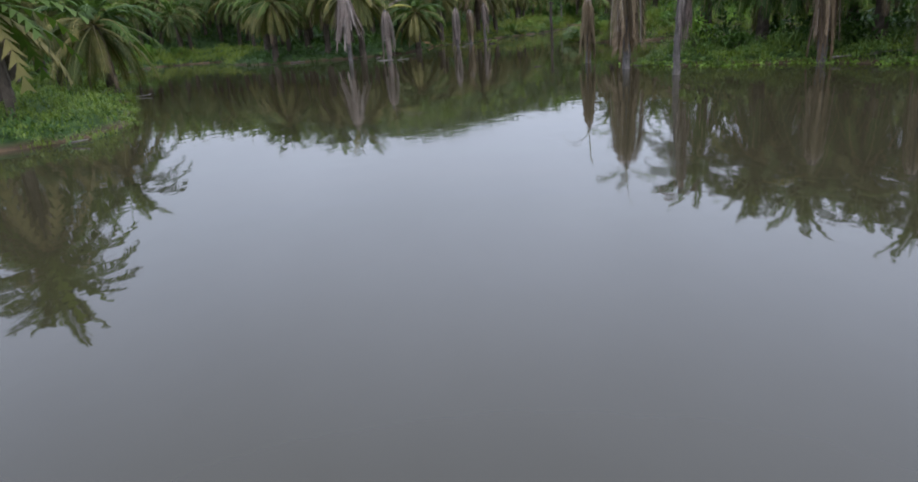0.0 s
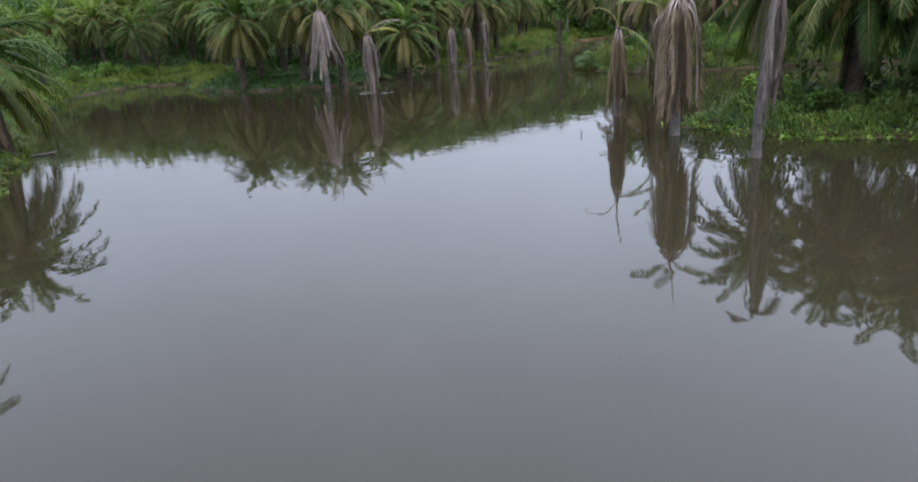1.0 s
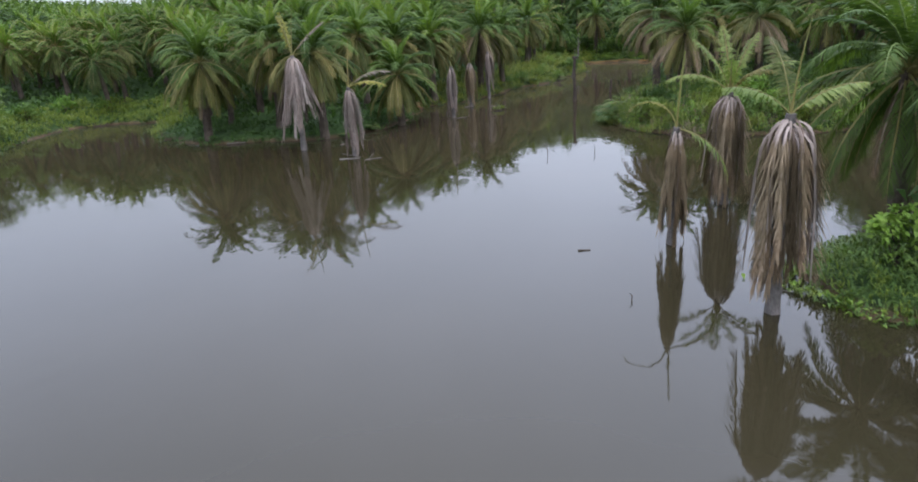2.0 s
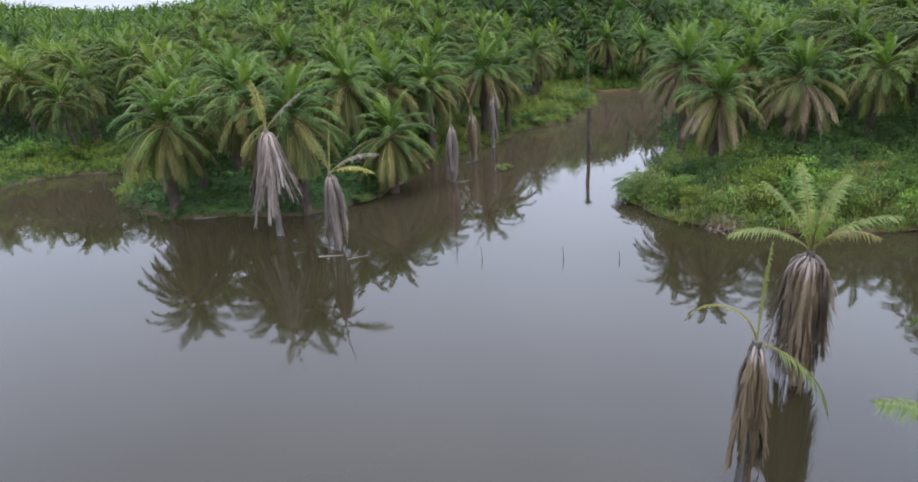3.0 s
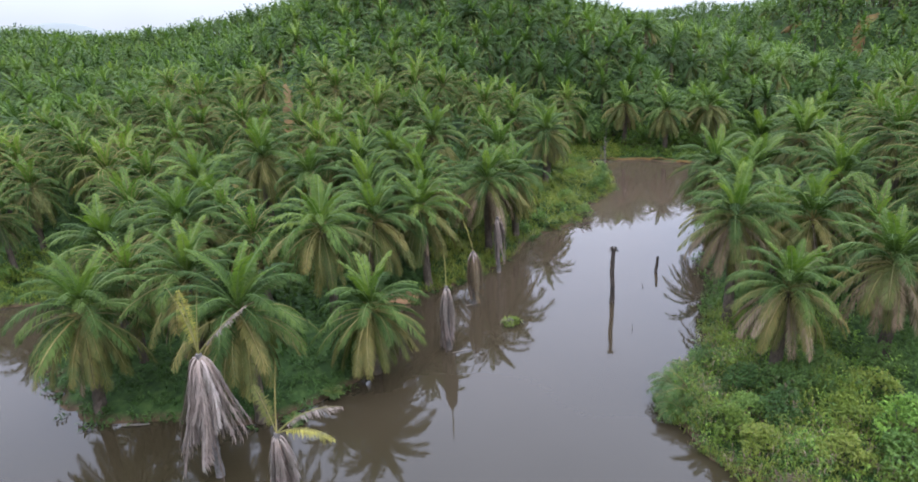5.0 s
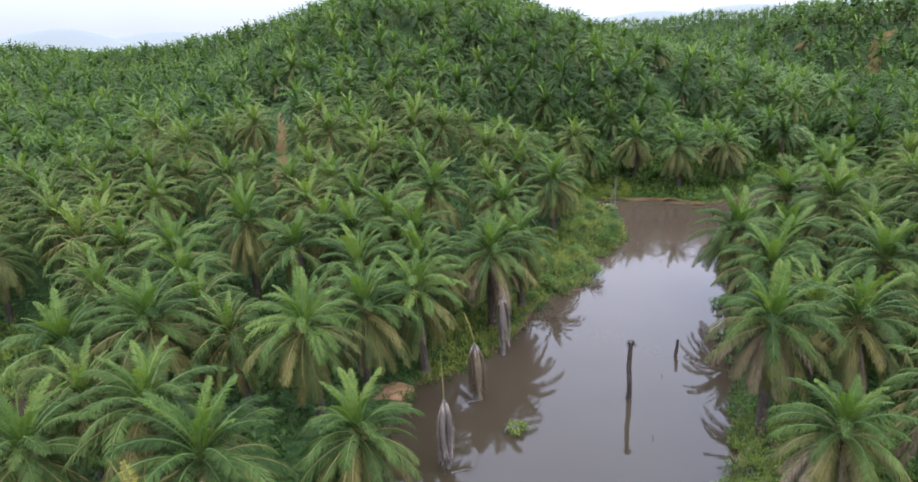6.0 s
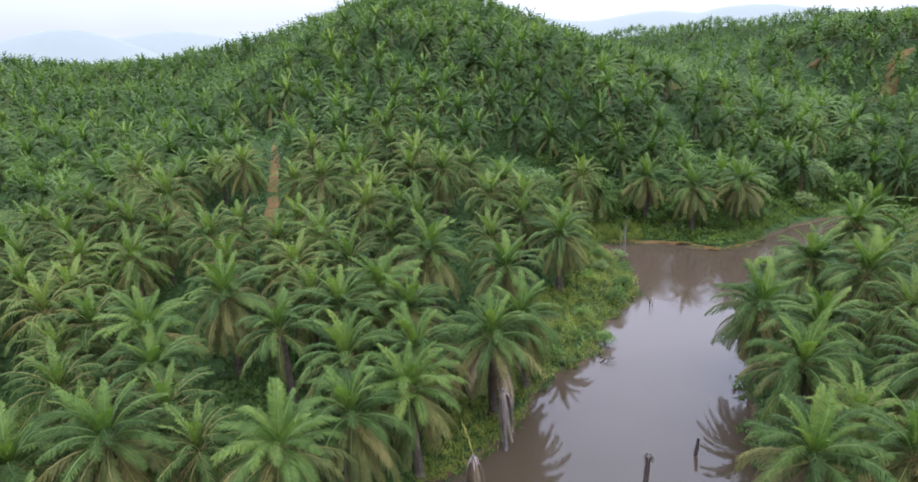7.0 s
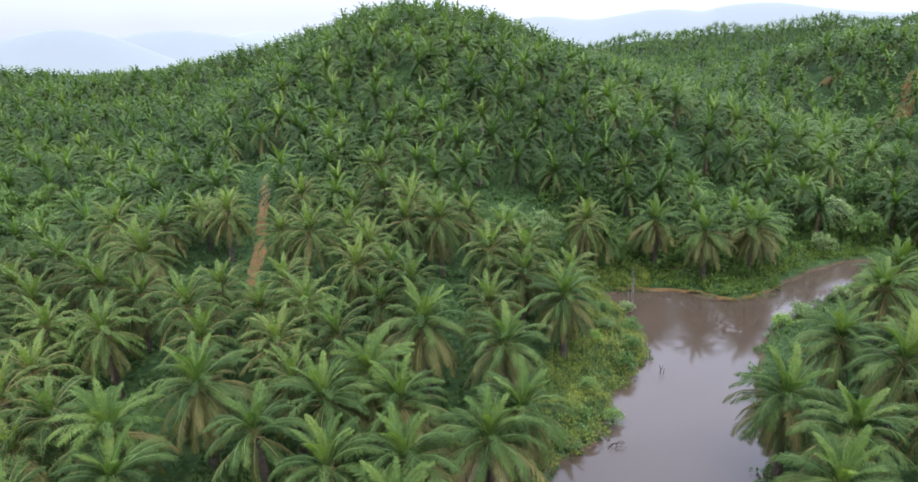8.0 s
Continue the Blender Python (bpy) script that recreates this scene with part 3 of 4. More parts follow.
def crown_pieces(seed, pairs, wide, ranks, sides=3, steps=6, thin=1.0):
    r = np.random.RandomState(seed)
    a, out = r.uniform(0, 6.28), []
    for k in ranks:
        for c in range(max(1, int(round(RANKS[k][6] * thin)))):
            a += 2.39996 + r.normal(0, 0.12)
            v, f, i, _ = rank_mesh(k, pairs if k else max(6, pairs // 2), wide if k else wide * 0.5, r.randint(3), sides, steps)
            v = turned(v, a, r.uniform(0.86, 1.1), (0, 0, (0.25, 0.2, 0.1, 0.0, -0.1, -0.22, -0.35, -0.28)[k]), r.uniform(-0.12, 0.12))
            slot = {0: 4, 1: 1, 2: 0, 3: 0, 4: 0, 5: 0, 6: 1, 7: 0}[k] if not (k == 4 and c % 5 == 0 or k == 5 and c % 2) else 3
            out.append((v, [(g, slot if m == 0 else 2) for g, m in zip(f, i)]))
    return out


def grove_palm(seed, lean, leaf):
    """An oil palm of the grove, built once for its copies: trunk, crown and old hanging fronds."""
    palm = thing("oil_palm", 0, 0, -50, PALM_LABEL, "palm tree", "oil palms of the plantation")
    part("trunk", trunk_mesh("grove_trunk", 9.0, 0.4, TRUNK, seed, 7, 10, 14, lean), palm)
    v, f, i = joined(crown_pieces(seed, 17, 0.34, (0, 1, 2, 3, 4), 3, 6, 0.9))
    part("crown", solid("crown", v, f, [leaf, YOUNG, STALK, OLD, SPEAR], i), palm, pose(lean, 0, 9.0))
    v, f, i = joined(crown_pieces(seed + 5, 14, 0.33, (5, 6, 7), 3, 6, 0.9))
    part("old_frond_skirt", solid("skirt", v, f, [OLD, DEAD, STALK, leaf], i), palm, pose(lean, 0, 9.0), "yellowing and brown hanging fronds")
    return palm


# ---------------------------------------------------------------- where the palms stand
SHORE_PALMS = [(-28.0, 106.4, 8.6, 1.0), (-14.2, 105.2, 9.2, 1.05), (-6.3, 112.6, 6.5, 0.92), (-20.4, 109.5, 9.8, 1.0), (-3.5, 131.9, 8.8, 1.0),
               (3.4, 141.0, 9.3, 1.02), (7.0, 146.6, 9.0, 1.0), (-8.7, 127.4, 8.8, 1.0), (26.1, 119.4, 10.6, 0.92), (25.9, 107.8, 8.2, 0.8),
               (35.2, 110.0, 8.5, 0.9), (31.6, 134.4, 9.4, 1.0), (33.0, 148.6, 8.8, 1.0), (33.4, 121.0, 9.4, 0.95), (36.0, 141.6, 9.0, 1.0),
               (-26.5, 121.6, 9.6, 1.05), (-11.9, 121.8, 9.6, 1.0), (-33.4, 120.4, 8.8, 1.0), (-12.5, 144.6, 9.4, 0.95), (-17.6, 140.0, 9.4, 0.9),
               (-25.8, 146.0, 9.6, 1.05), (5.4, 158.2, 9.3, 1.0), (-4.3, 137.6, 9.2, 1.0), (-9.2, 150.2, 9.3, 1.0), (-4.3, 160.0, 9.6, 1.08),
               (12.6, 171.6, 9.0, 0.95), (42.4, 158.6, 9.0, 1.0), (44.4, 150.2, 9.6, 1.0), (40.4, 131.4, 9.4, 1.0), (-32.4, 140.4, 9.2, 1.0),
               (-29.6, 60.4, 6.4, 1.05), (-37.5, 66.0, 8.0, 1.0), (-43.0, 58.0, 8.4, 1.0), (-46.5, 72.0, 9.0, 1.0),
               (23.6, 61.0, 8.2, 0.95), (30.4, 54.4, 8.4, 1.15), (35.6, 48.2, 8.6, 1.15), (36.0, 61.0, 9.0, 1.0), (43.0, 54.0, 9.0, 1.0), (40.6, 41.0, 8.6, 1.0), (27.0, 57.4, 7.2, 1.0), (32.8, 50.6, 7.4, 1.0), (38.4, 45.0, 7.6, 1.0),
               (31.6, 205.3, 8.6, 0.95), (39.1, 200.6, 8.2, 0.95), (47.4, 202.3, 8.4, 1.02), (54.0, 173.0, 7.4, 0.95), (60.5, 181.0, 7.0, 0.95), (-28.5, 44.5, 9.6, 1.08), (28.5, 61.0, 8.8, 1.1), (-10.4, 136.3, 9.0, 1.0), (-29.1, 135.4, 8.2, 0.95), (-5.1, 146.4, 9.0, 1.0)]
for n, (x, y, h, size) in enumerate(SHORE_PALMS):
    near_palm(x, y, 200 + n, h, size, 1.4 if n in (5, 8, 9, 10) else 0.6 if n in (34, 35, 36, 40, 41, 42, 49) else 1.2 if n in (43, 44, 45) else 0.1 if n == 19 else 1.0)

TRACK = [(-33.0, 177), (-33.6, 180), (-35.6, 190.7), (-39.4, 202.8), (-43.9, 218.7), (-48.0, 231)]
OPEN_GROUND = [(-54, 102, 9), (-40, 78, 7), (5.6, 207, 8), (12, 209, 8), (7, 197, 8), (56, 186, 12), (69, 194, 10), (60, 174, 6), (-92, 216, 12), (-83, 222, 7), (-97, 206, 7), (71, 219, 5), (82, 233, 7), (97, 258, 9),
               (26, 99, 8.5), (36, 102, 7), (42, 108, 5), (-66, 136, 9), (-70, 120, 11), (104, 292, 8), (50, 167, 6.5), (-20, 132.5, 4.5), (-24, 140, 5)]


def planted():
    """The grove: a three-way planting grid with some jitter and gaps, off the water, the banks, the track and the clearings."""
    r = np.random.RandomState(12)
    step = 7.9
    i, j = np.meshgrid(np.arange(-78, 78), np.arange(0, 102))
    x = (i + 0.5 * (j % 2)) * step
    y = j * step * 0.866 - 30.0
    c, s = math.cos(0.21), math.sin(0.21)
    x, y = (x * c - y * s).ravel() + 20, (x * s + y * c).ravel()
    x, y = x + r.normal(0, 1.2, x.size), y + r.normal(0, 1.2, x.size)
    d = shore(x, y)
    keep = (d > np.where((y > 138) & (y < 195) & (x < 28), 8.0, 5.5)) & (r.rand(x.size) > 0.06)
    for px, py, *_ in SHORE_PALMS:
        keep &= np.hypot(x - px, y - py) > 5.8
    t = np.array(TRACK, float)
    for (ax, ay), (bx, by) in zip(t[:-1], t[1:]):
        u = np.clip(((x - ax) * (bx - ax) + (y - ay) * (by - ay)) / ((bx - ax) ** 2 + (by - ay) ** 2), 0, 1)
        keep &= np.hypot(x - ax - u * (bx - ax), y - ay - u * (by - ay)) > 4.0
    for px, py, pr in OPEN_GROUND:
        keep &= np.hypot(x - px, y - py) > pr
    seen = (np.abs(np.arctan2(x - 5, y - 40)) < 0.70) & (y > 60) & (y < np.where(x < -60, 520, np.where(x < 60, 450, 580)))
    beside = (np.hypot(x, y - 50) < 120)
    keep &= seen | beside
    return np.stack([x, y, ground(x, y, d)], 1)[keep]


SPOTS = planted()
far_off = np.hypot(SPOTS[:, 0] - 2, SPOTS[:, 1] - 118) + 40 * (SPOTS[:, 1] < 60)
order = np.argsort(far_off)
grove = [grove_palm(300 + 9 * n, 0.35 * (n - 2), YOUNG if n == 3 else LEAF) for n in range(5)]
r = np.random.RandomState(5)
NEAR_COUNT = 168
for n, k in enumerate(order[:NEAR_COUNT]):
    x, y, z = SPOTS[k]
    size = r.uniform(0.80, 0.99)
    m = pose(x, y, z, r.uniform(-3, 3), r.uniform(-3, 3), r.uniform(0, 360)) @ Matrix.Diagonal((size, size, size * r.uniform(0.96, 1.14), 1))
    if n < len(grove):
        grove[n].matrix_basis = m
    else:
        copy_thing(grove[n % 5], Matrix.Identity(4)).matrix_basis = m


def small_palm(r, pairs, counts):
    """A distant palm: each frond one bent feather, its pointed leaflets joined along the rib."""
    pieces, a = [], r.uniform(0, 6.28)
    for k, count in counts:
        for c in range(count):
            a += 2.39996 + r.normal(0, 0.15)
            name, length, rise, bend, droop, leaflet, _, _, _ = RANKS[k]
            s = np.linspace(0, 1, 2 * pairs + 1)
            q = np.radians(rise + r.uniform(-9, 9) - bend * r.uniform(0.85, 1.15) * s ** 1.25)
            t = np.stack([np.cos(q), 0 * q, np.sin(q)], 1)
            p = np.concatenate([np.zeros((1, 3)), np.cumsum((t[1:] + t[:-1]) * 0.5 * length / (2 * pairs), 0)])
            rib, u = p[::2], s[1::2]
            w = 0.86 * leaflet * (0.45 + 0.6 * np.sin(np.pi * np.clip(u * 0.8 + 0.14, 0, 1))) * r.uniform(0.85, 1.1, pairs)
            v, f = [rib], []
            for hand in (1.0, -1.0):
                v.append(p[1::2] + t[1::2] * (0.75 * w)[:, None] + np.stack([0 * w, hand * 0.80 * w, -w * (0.16 + 0.8 * droop)], 1))
                n = np.arange(pairs)
                tip = pairs + 1 + n + (pairs if hand < 0 else 0)
                f.append(np.stack([n, n + 1, tip] if hand < 0 else [n + 1, n, tip], 1))
            v = turned(np.concatenate(v), a, r.uniform(0.88, 1.1), (0, 0, 6.6))
            pieces.append((v, [(np.concatenate(f), {0: 5, 1: c % 3 == 0, 5: 2 * (c % 3 == 0), 6: 3, 7: 2}.get(k, 0))]))
    z = np.array([[0.4, 0, -1], [-0.2, 0.35, -1], [-0.2, -0.35, -1], [0, 0, 6.6]])
    pieces.append((z, [(np.array([[0, 1, 3], [1, 2, 3], [2, 0, 3]]), 4)]))
    return joined(pieces)


def far_grove(name, spots, pairs, counts, label, size=1.0):
    """Palms up the hills, too many to count, in one sheet."""
    r = np.random.RandomState(8)
    kinds = [small_palm(r, pairs, counts) for n in range(6)]
    pick = r.randint(6, size=len(spots))
    for kind, (v0, f, i) in enumerate(kinds):
        mine = spots[pick == kind]
        verts = np.concatenate([turned(v0, r.uniform(0, 6.28), size * r.uniform(0.84, 1.1)) + s for s in mine])
        base = np.arange(len(mine)) * len(v0)
        groups = {}
        for g, k in zip(f, i):
            groups.setdefault(k, []).append(g)
        faces = {k: np.concatenate(g) for k, g in groups.items()}
        faces = {k: (g[None] + base[:, None, None]).reshape(-1, g.shape[1]) for k, g in faces.items()}
        keys = sorted(faces)
        ob = new(name, solid(name, verts, [faces[k] for k in keys], [YOUNG if kind == 2 else LEAF, YOUNG, OLD, DEAD, TRUNK, SPEAR], keys))
        tagged(ob, label, "palm trees", kind="stuff")


MIDDLE_COUNT = 1000
far_grove("slope_palms", SPOTS[order[NEAR_COUNT:MIDDLE_COUNT]], 8, ((0, 1), (1, 6), (2, 7), (3, 8), (4, 8), (5, 7), (6, 1), (7, 2)),
          "dense oil palm grove climbing the slopes behind the lake", 0.92)
rest = SPOTS[order[MIDDLE_COUNT:]]
far_grove("palms_on_ridge", rest[rest[:, 1] < 430], 4, ((1, 5), (2, 7), (3, 7), (4, 6), (5, 4)), "far oil palm plantation covering the hill", 0.96)
beyond = rest[rest[:, 1] >= 430]
more = np.concatenate([beyond + (dx, dy, 0) for dx, dy in ((0, 0), (4.2, 3.4))])
more[:, :2] += np.random.RandomState(6).normal(0, 0.9, (len(more), 2))
more[:, 2] = ground(more[:, 0], more[:, 1])
far_grove("palms_on_far_ridge", more, 3, ((1, 2), (2, 4), (3, 5), (4, 3)), "distant oil palm plantation covering the ridges", 0.8)

# ---------------------------------------------------------------- drowned and dying palms in the water
def strand(length, reach, seed, leaf, stalk, pairs=62, splay=0.0):
    """A dead frond that has folded down against the trunk: it leaves outward, then hangs, its leaflets closed along it."""
    r = np.random.RandomState(seed)
    s = np.linspace(0, 1, 14)
    x = reach * (1 - np.exp(-s * 9)) * (1 - 0.3 * s) + splay * s ** 1.3
    z = 0.35 * np.sin(np.clip(s * 9, 0, 3.14)) - length * s ** 1.05
    y = 0.10 * np.sin(s * 5 + r.uniform(0, 6)) * s
    p = np.stack([x, y, z], 1)
    bar = tube(p, 0.032 * (1 - s) ** 0.6 + 0.012, 4, 0.1, seed, cap=False)
    q = np.repeat(np.linspace(0.10, 0.97, pairs), 2) + r.uniform(-0.02, 0.02, pairs * 2)
    hand = np.tile([1.0, -1.0], pairs)
    base = np.stack([np.interp(q, s, p[:, k]) for k in range(3)], 1)
    ln = r.uniform(0.8, 2.1, len(q)) * (1.0 - 0.55 * q)
    out = np.stack([r.uniform(-0.05, 0.3, len(q)), hand * r.uniform(0.0, 0.13, len(q)), np.full(len(q), -1.0)], 1)
    out /= np.linalg.norm(out, axis=1)[:, None]
    w = np.stack([-out[:, 1] * 0.4, np.ones(len(q)), 0 * q], 1) * r.uniform(0.009, 0.026, len(q))[:, None]
    mid = base + out * (0.5 * ln)[:, None] + np.stack([r.uniform(0, 0.08, len(q)), 0 * q, 0 * q], 1)
    tip = base + out * ln[:, None]
    v = np.stack([base, mid - w, tip, mid + w], 1).reshape(-1, 3)
    v, f, i = joined([(bar[0], [(bar[1][0][0], 1)]), (v, [(np.arange(len(v)).reshape(-1, 4), 0)])])
    return solid("dead_frond", v, f, [leaf, stalk], i)


def live_mesh(length, rise, bend, droop, leaf, seed, leaflet=0.7, wide=0.1, pairs=46, swing=0):
    v, f, i = frond(length, rise, bend, pairs, leaflet, droop, wide, seed, 4, swing, 12, bare=0.2, ragged=0.2)
    return solid("frond", v, f, [leaf, STALK], i)


STRANDS = {}


def drowned_palm(x, y, neck, hang, splay, count, dry, label, tops=(), seed=0, lean=0.0, radius=0.2, longest=0.0, spread_out=1.0, broad=1.4):
    """A palm dying in the flood: a grey trunk, a skirt of dead fronds hanging from its neck and what is left of its top."""
    r = np.random.RandomState(seed)
    palm = thing("drowned_palm", x, y, 0, label, "palm tree", "drowned palms in the lake")
    part("trunk", trunk_mesh("drowned_trunk", neck, radius, GREY_TRUNK, seed, 9, 20, 24, lean), palm)
    top = (lean, 0.04 * lean, neck)
    leaf, stalk = (GREY_DEAD, DEAD_STALK) if dry == "grey" else (DEAD, DEAD_STALK)
    if (dry, seed) not in STRANDS:
        STRANDS[dry, seed] = [strand(hang * k, 0.42 + 0.2 * k, seed * 7 + n, leaf, stalk, splay=splay * k) for n, k in enumerate((1.0, 0.86, 0.72, 0.94))]
    a = r.uniform(0, 360)
    for n in range(count):
        a += 137.5 + r.normal(0, 14)
        m = pose(top[0], top[1], neck - 0.1 - 0.5 * (n / count), r.uniform(-4, 4), r.uniform(-4, 4), a)
        k = r.uniform(0.75, 1.05)
        part("dead_frond", STRANDS[dry, seed][r.randint(4)], palm, m @ Matrix.Diagonal((r.uniform(0.35, 1.25) * spread_out, broad, k, 1)))
    if longest:
        part("dead_frond", strand(longest, 0.4, seed + 99, leaf, stalk, 34, 0.7), palm, pose(*top, 0, 0, -60))
    for n, (kind, length, rise, bend, az) in enumerate(tops):
        leaf = {"yellow": YELLOW, "green": PALE_TOP, "grey": GREY_DEAD, "olive": OLD}[kind]
        me = live_mesh(length, rise, bend, 0.35, leaf, seed * 3 + n, 0.66 if rise < 78 else 0.14, 0.075 if rise < 78 else 0.05)
        part("frond", me, palm, pose(top[0], top[1], neck - 0.05, 0, 0, az), {"yellow": "yellowing frond", "green": "pale green frond", "grey": "dry grey frond", "olive": "withering olive frond"}[kind])
    return palm


drowned_palm(13.8, 63.7, 6.2, 5.5, 0.15, 26, "brown", "dying palm in the lake, brown hanging fronds, hooked green top",
             (("yellow", 3.6, 78, 150, 165), ("green", 3.8, 86, 6, 40), ("green", 3.9, -12, 74, -25)), 41, spread_out=0.62)
drowned_palm(15.5, 54.7, 8.0, 7.2, 0.2, 40, "brown", "dead-skirted palm in the lake with brown hanging fronds and pale top",
             (("green", 2.8, 50, 60, 172), ("green", 2.8, 46, 50, -8), ("olive", 3.6, 74, 50, 95), ("green", 3.4, 86, 8, 0)), 42, radius=0.24, spread_out=1.5)
drowned_palm(18.9, 71.1, 6.9, 6.2, 0.2, 46, "brown", "dying palm in the lake with rust-brown skirt and green top fronds",
             (("green", 4.2, 77, 24, 95), ("green", 4.0, 74, 34, 30), ("green", 4.0, 72, 40, 150), ("green", 4.2, 46, 72, 180), ("green", 4.2, 52, 60, -8), ("green", 3.4, 85, 8, 0), ("green", 3.6, 66, 60, 250), ("olive", 3.4, 60, 80, 310)), 43, radius=0.24, spread_out=1.5)
drowned_palm(17.5, 47.4, 8.5, 6.2, 0.2, 24, "grey", "leaning dead palm by the bank with pale grey hanging fronds",
             (("grey", 2.2, 40, 120, 200), ("grey", 2.4, 40, 120, 30)), 44, lean=0.5, radius=0.2, spread_out=0.7)
drowned_palm(27.9, 48.6, 7.6, 6.6, 0.25, 34, "brown", "dead palm at the bank with a thick brown frond skirt",
             (("green", 4.2, 55, 70, 60), ("yellow", 4.0, 48, 80, 180)), 45, radius=0.28)
drowned_palm(32.2, 43.6, 7.6, 6.4, 0.2, 30, "brown", "dead palm at the bank with brown drooping fronds", (("green", 4.2, 55, 70, 120),), 46, radius=0.26)
drowned_palm(-14.9, 98.4, 9.5, 7.2, 1.7, 58, "grey", "dead palm in the lake with a broad pale grey frond skirt",
             (("olive", 5.0, 80, 26, 160), ("olive", 4.6, 84, 8, 60), ("grey", 4.6, 52, 22, 12), ("yellow", 4.4, 77, 14, 140)), 47, longest=9.0, radius=0.24, broad=2.2)
drowned_palm(-8.7, 93.9, 6.5, 6.2, 0.3, 32, "grey", "dead palm in the lake with grey skirt and one yellow frond",
             (("yellow", 4.0, 28, 60, -12), ("grey", 4.4, 44, 60, 12), ("olive", 3.2, 72, 20, 150), ("olive", 4.6, 85, 8, 60)), 48)
drowned_palm(-0.1, 116.8, 6.4, 5.9, 0.1, 18, "grey", "slim dead palm in the lake with narrow grey frond skirt",
             (("olive", 4.2, 84, 6, 100),), 49)
drowned_palm(2.0, 127.4, 6.0, 5.6, 0.2, 18, "brown", "slim dead palm in the lake with narrow brown frond skirt",
             (("yellow", 3.4, 80, 20, 150),), 50)
drowned_palm(4.6, 136.5, 7.0, 5.2, 0.3, 15, "grey", "slim dead palm at the bank with grey hanging fronds", (), 51)


# ---------------------------------------------------------------- posts, snags and driftwood
def bare_trunk(name, x, y, top, radius, label, seed, lean=(0.0, 0.0), ragged=True):
    r = np.random.RandomState(seed)
    z = np.linspace(-1.2, top, 18)
    u = np.clip(z / top, 0, 1)
    p = np.stack([lean[0] * u + 0.05 * np.sin(z * 1.3), lean[1] * u + 0.04 * np.cos(z * 1.7), z], 1)
    ob = thing(name, x, y, 0, label, "tree stump", "snags in the lake")
    v, f, i = joined([tube(p, radius * (1.1 - 0.25 * u), 9, 0.14, seed)])
    part("trunk", solid("trunk", v, f, [DARK_WOOD], i), ob)
    if ragged:
        for n in range(7):
            a = n * 0.9
            o = np.array((math.cos(a), math.sin(a), 0)) * radius * 0.8
            q = p[-1] + o
            v, f, i = joined([tube([q - (0, 0, 0.35), q + o * 0.5 + (0, 0, 0.05), q + o * 1.6 - (0, 0, r.uniform(0.1, 0.5))], [0.09, 0.07, 0.03], 5, 0.2, seed + n)])
            part("stub", solid("stub", v, f, [DARK_WOOD], i), ob)
    return ob


bare_trunk("bare_palm_trunk", 16.6, 127.1, 6.1, 0.24, "dark bare palm trunk standing in the lake", 61)
bare_trunk("tree_stump", 23.1, 135.6, 1.9, 0.17, "short dark stump standing in the lake", 62, (0.1, 0.05), False)


def twig(name, x, y, z, lines, material, label, category, seed=0, group="", thick=0.03):
    """A few thin stems; each one a piece of its own."""
    ob = thing(name, x, y, z, label, category, group)
    for n, line in enumerate(lines):
        p = np.array(line, float)
        u = np.linspace(0, 1, len(p) * 3)
        q = np.stack([np.interp(u, np.linspace(0, 1, len(p)), p[:, k]) for k in range(3)], 1)
        q += np.random.RandomState(seed + n).normal(0, 0.012 + 0.2 * thick, q.shape)
        v, f, i = joined([tube(q, thick * (1.1 - 0.75 * u), 6, 0.12, seed + n)])
        part("stem", solid("stem", v, f, [material], i), ob)
    return ob


twig("bare_sapling", 25.3, 191.6, 0, [[(0, 0, -0.5), (0.1, 0, 3), (0.35, 0.1, 7.6)], [(0.3, 0.2, -0.5), (0.4, 0.2, 2.5), (0.1, 0.3, 6.2)],
     [(-0.3, 0, -0.5), (-0.4, 0.1, 2), (-0.6, 0.2, 4.2)], [(0.12, 0, 4), (0.7, 0.1, 5.4)], [(0.35, 0.2, 3), (-0.1, 0.2, 4.4)]], PALE_WOOD,
     "bleached bare sapling stems at the far water's edge", "dead tree", 71, thick=0.1)
twig("forked_snag", 25.6, 170.4, 0, [[(0, 0, -0.4), (0.05, 0, 0.7), (-0.25, 0, 1.5)], [(0.05, 0, 0.6), (0.35, 0.1, 1.3)], [(0.3, 0, -0.3), (0.55, 0, 0.9)]], DARK_WOOD,
     "dark forked branch sticking out of the water", "branch", 72, "snags in the lake", 0.06)
twig("snag", 24.9, 174.0, 0, [[(0, 0, -0.4), (0.05, 0, 1.0), (0.1, 0.1, 2.2)], [(0.05, 0, 1.0), (-0.3, 0, 1.6)]], DARK_WOOD, "thin dark branch standing in the water", "branch", 73, "snags in the lake", 0.05)
for n, (x, y, h) in enumerate([(3.3, 90.6, 0.9), (9.5, 89.9, 1.0), (13.6, 89.2, 0.7), (10.2, 56.4, 0.35), (17.5, 120.4, 0.5), (20.6, 131.0, 0.5)]):
    twig("stick", x, y, 0, [[(0, 0, -0.4), (0.03, 0.02, 0.5 * h), (-0.05, 0.05, h)]], DARK_WOOD, "thin dark stick standing in the water", "stick", 74 + n, "sticks in the lake", 0.035)


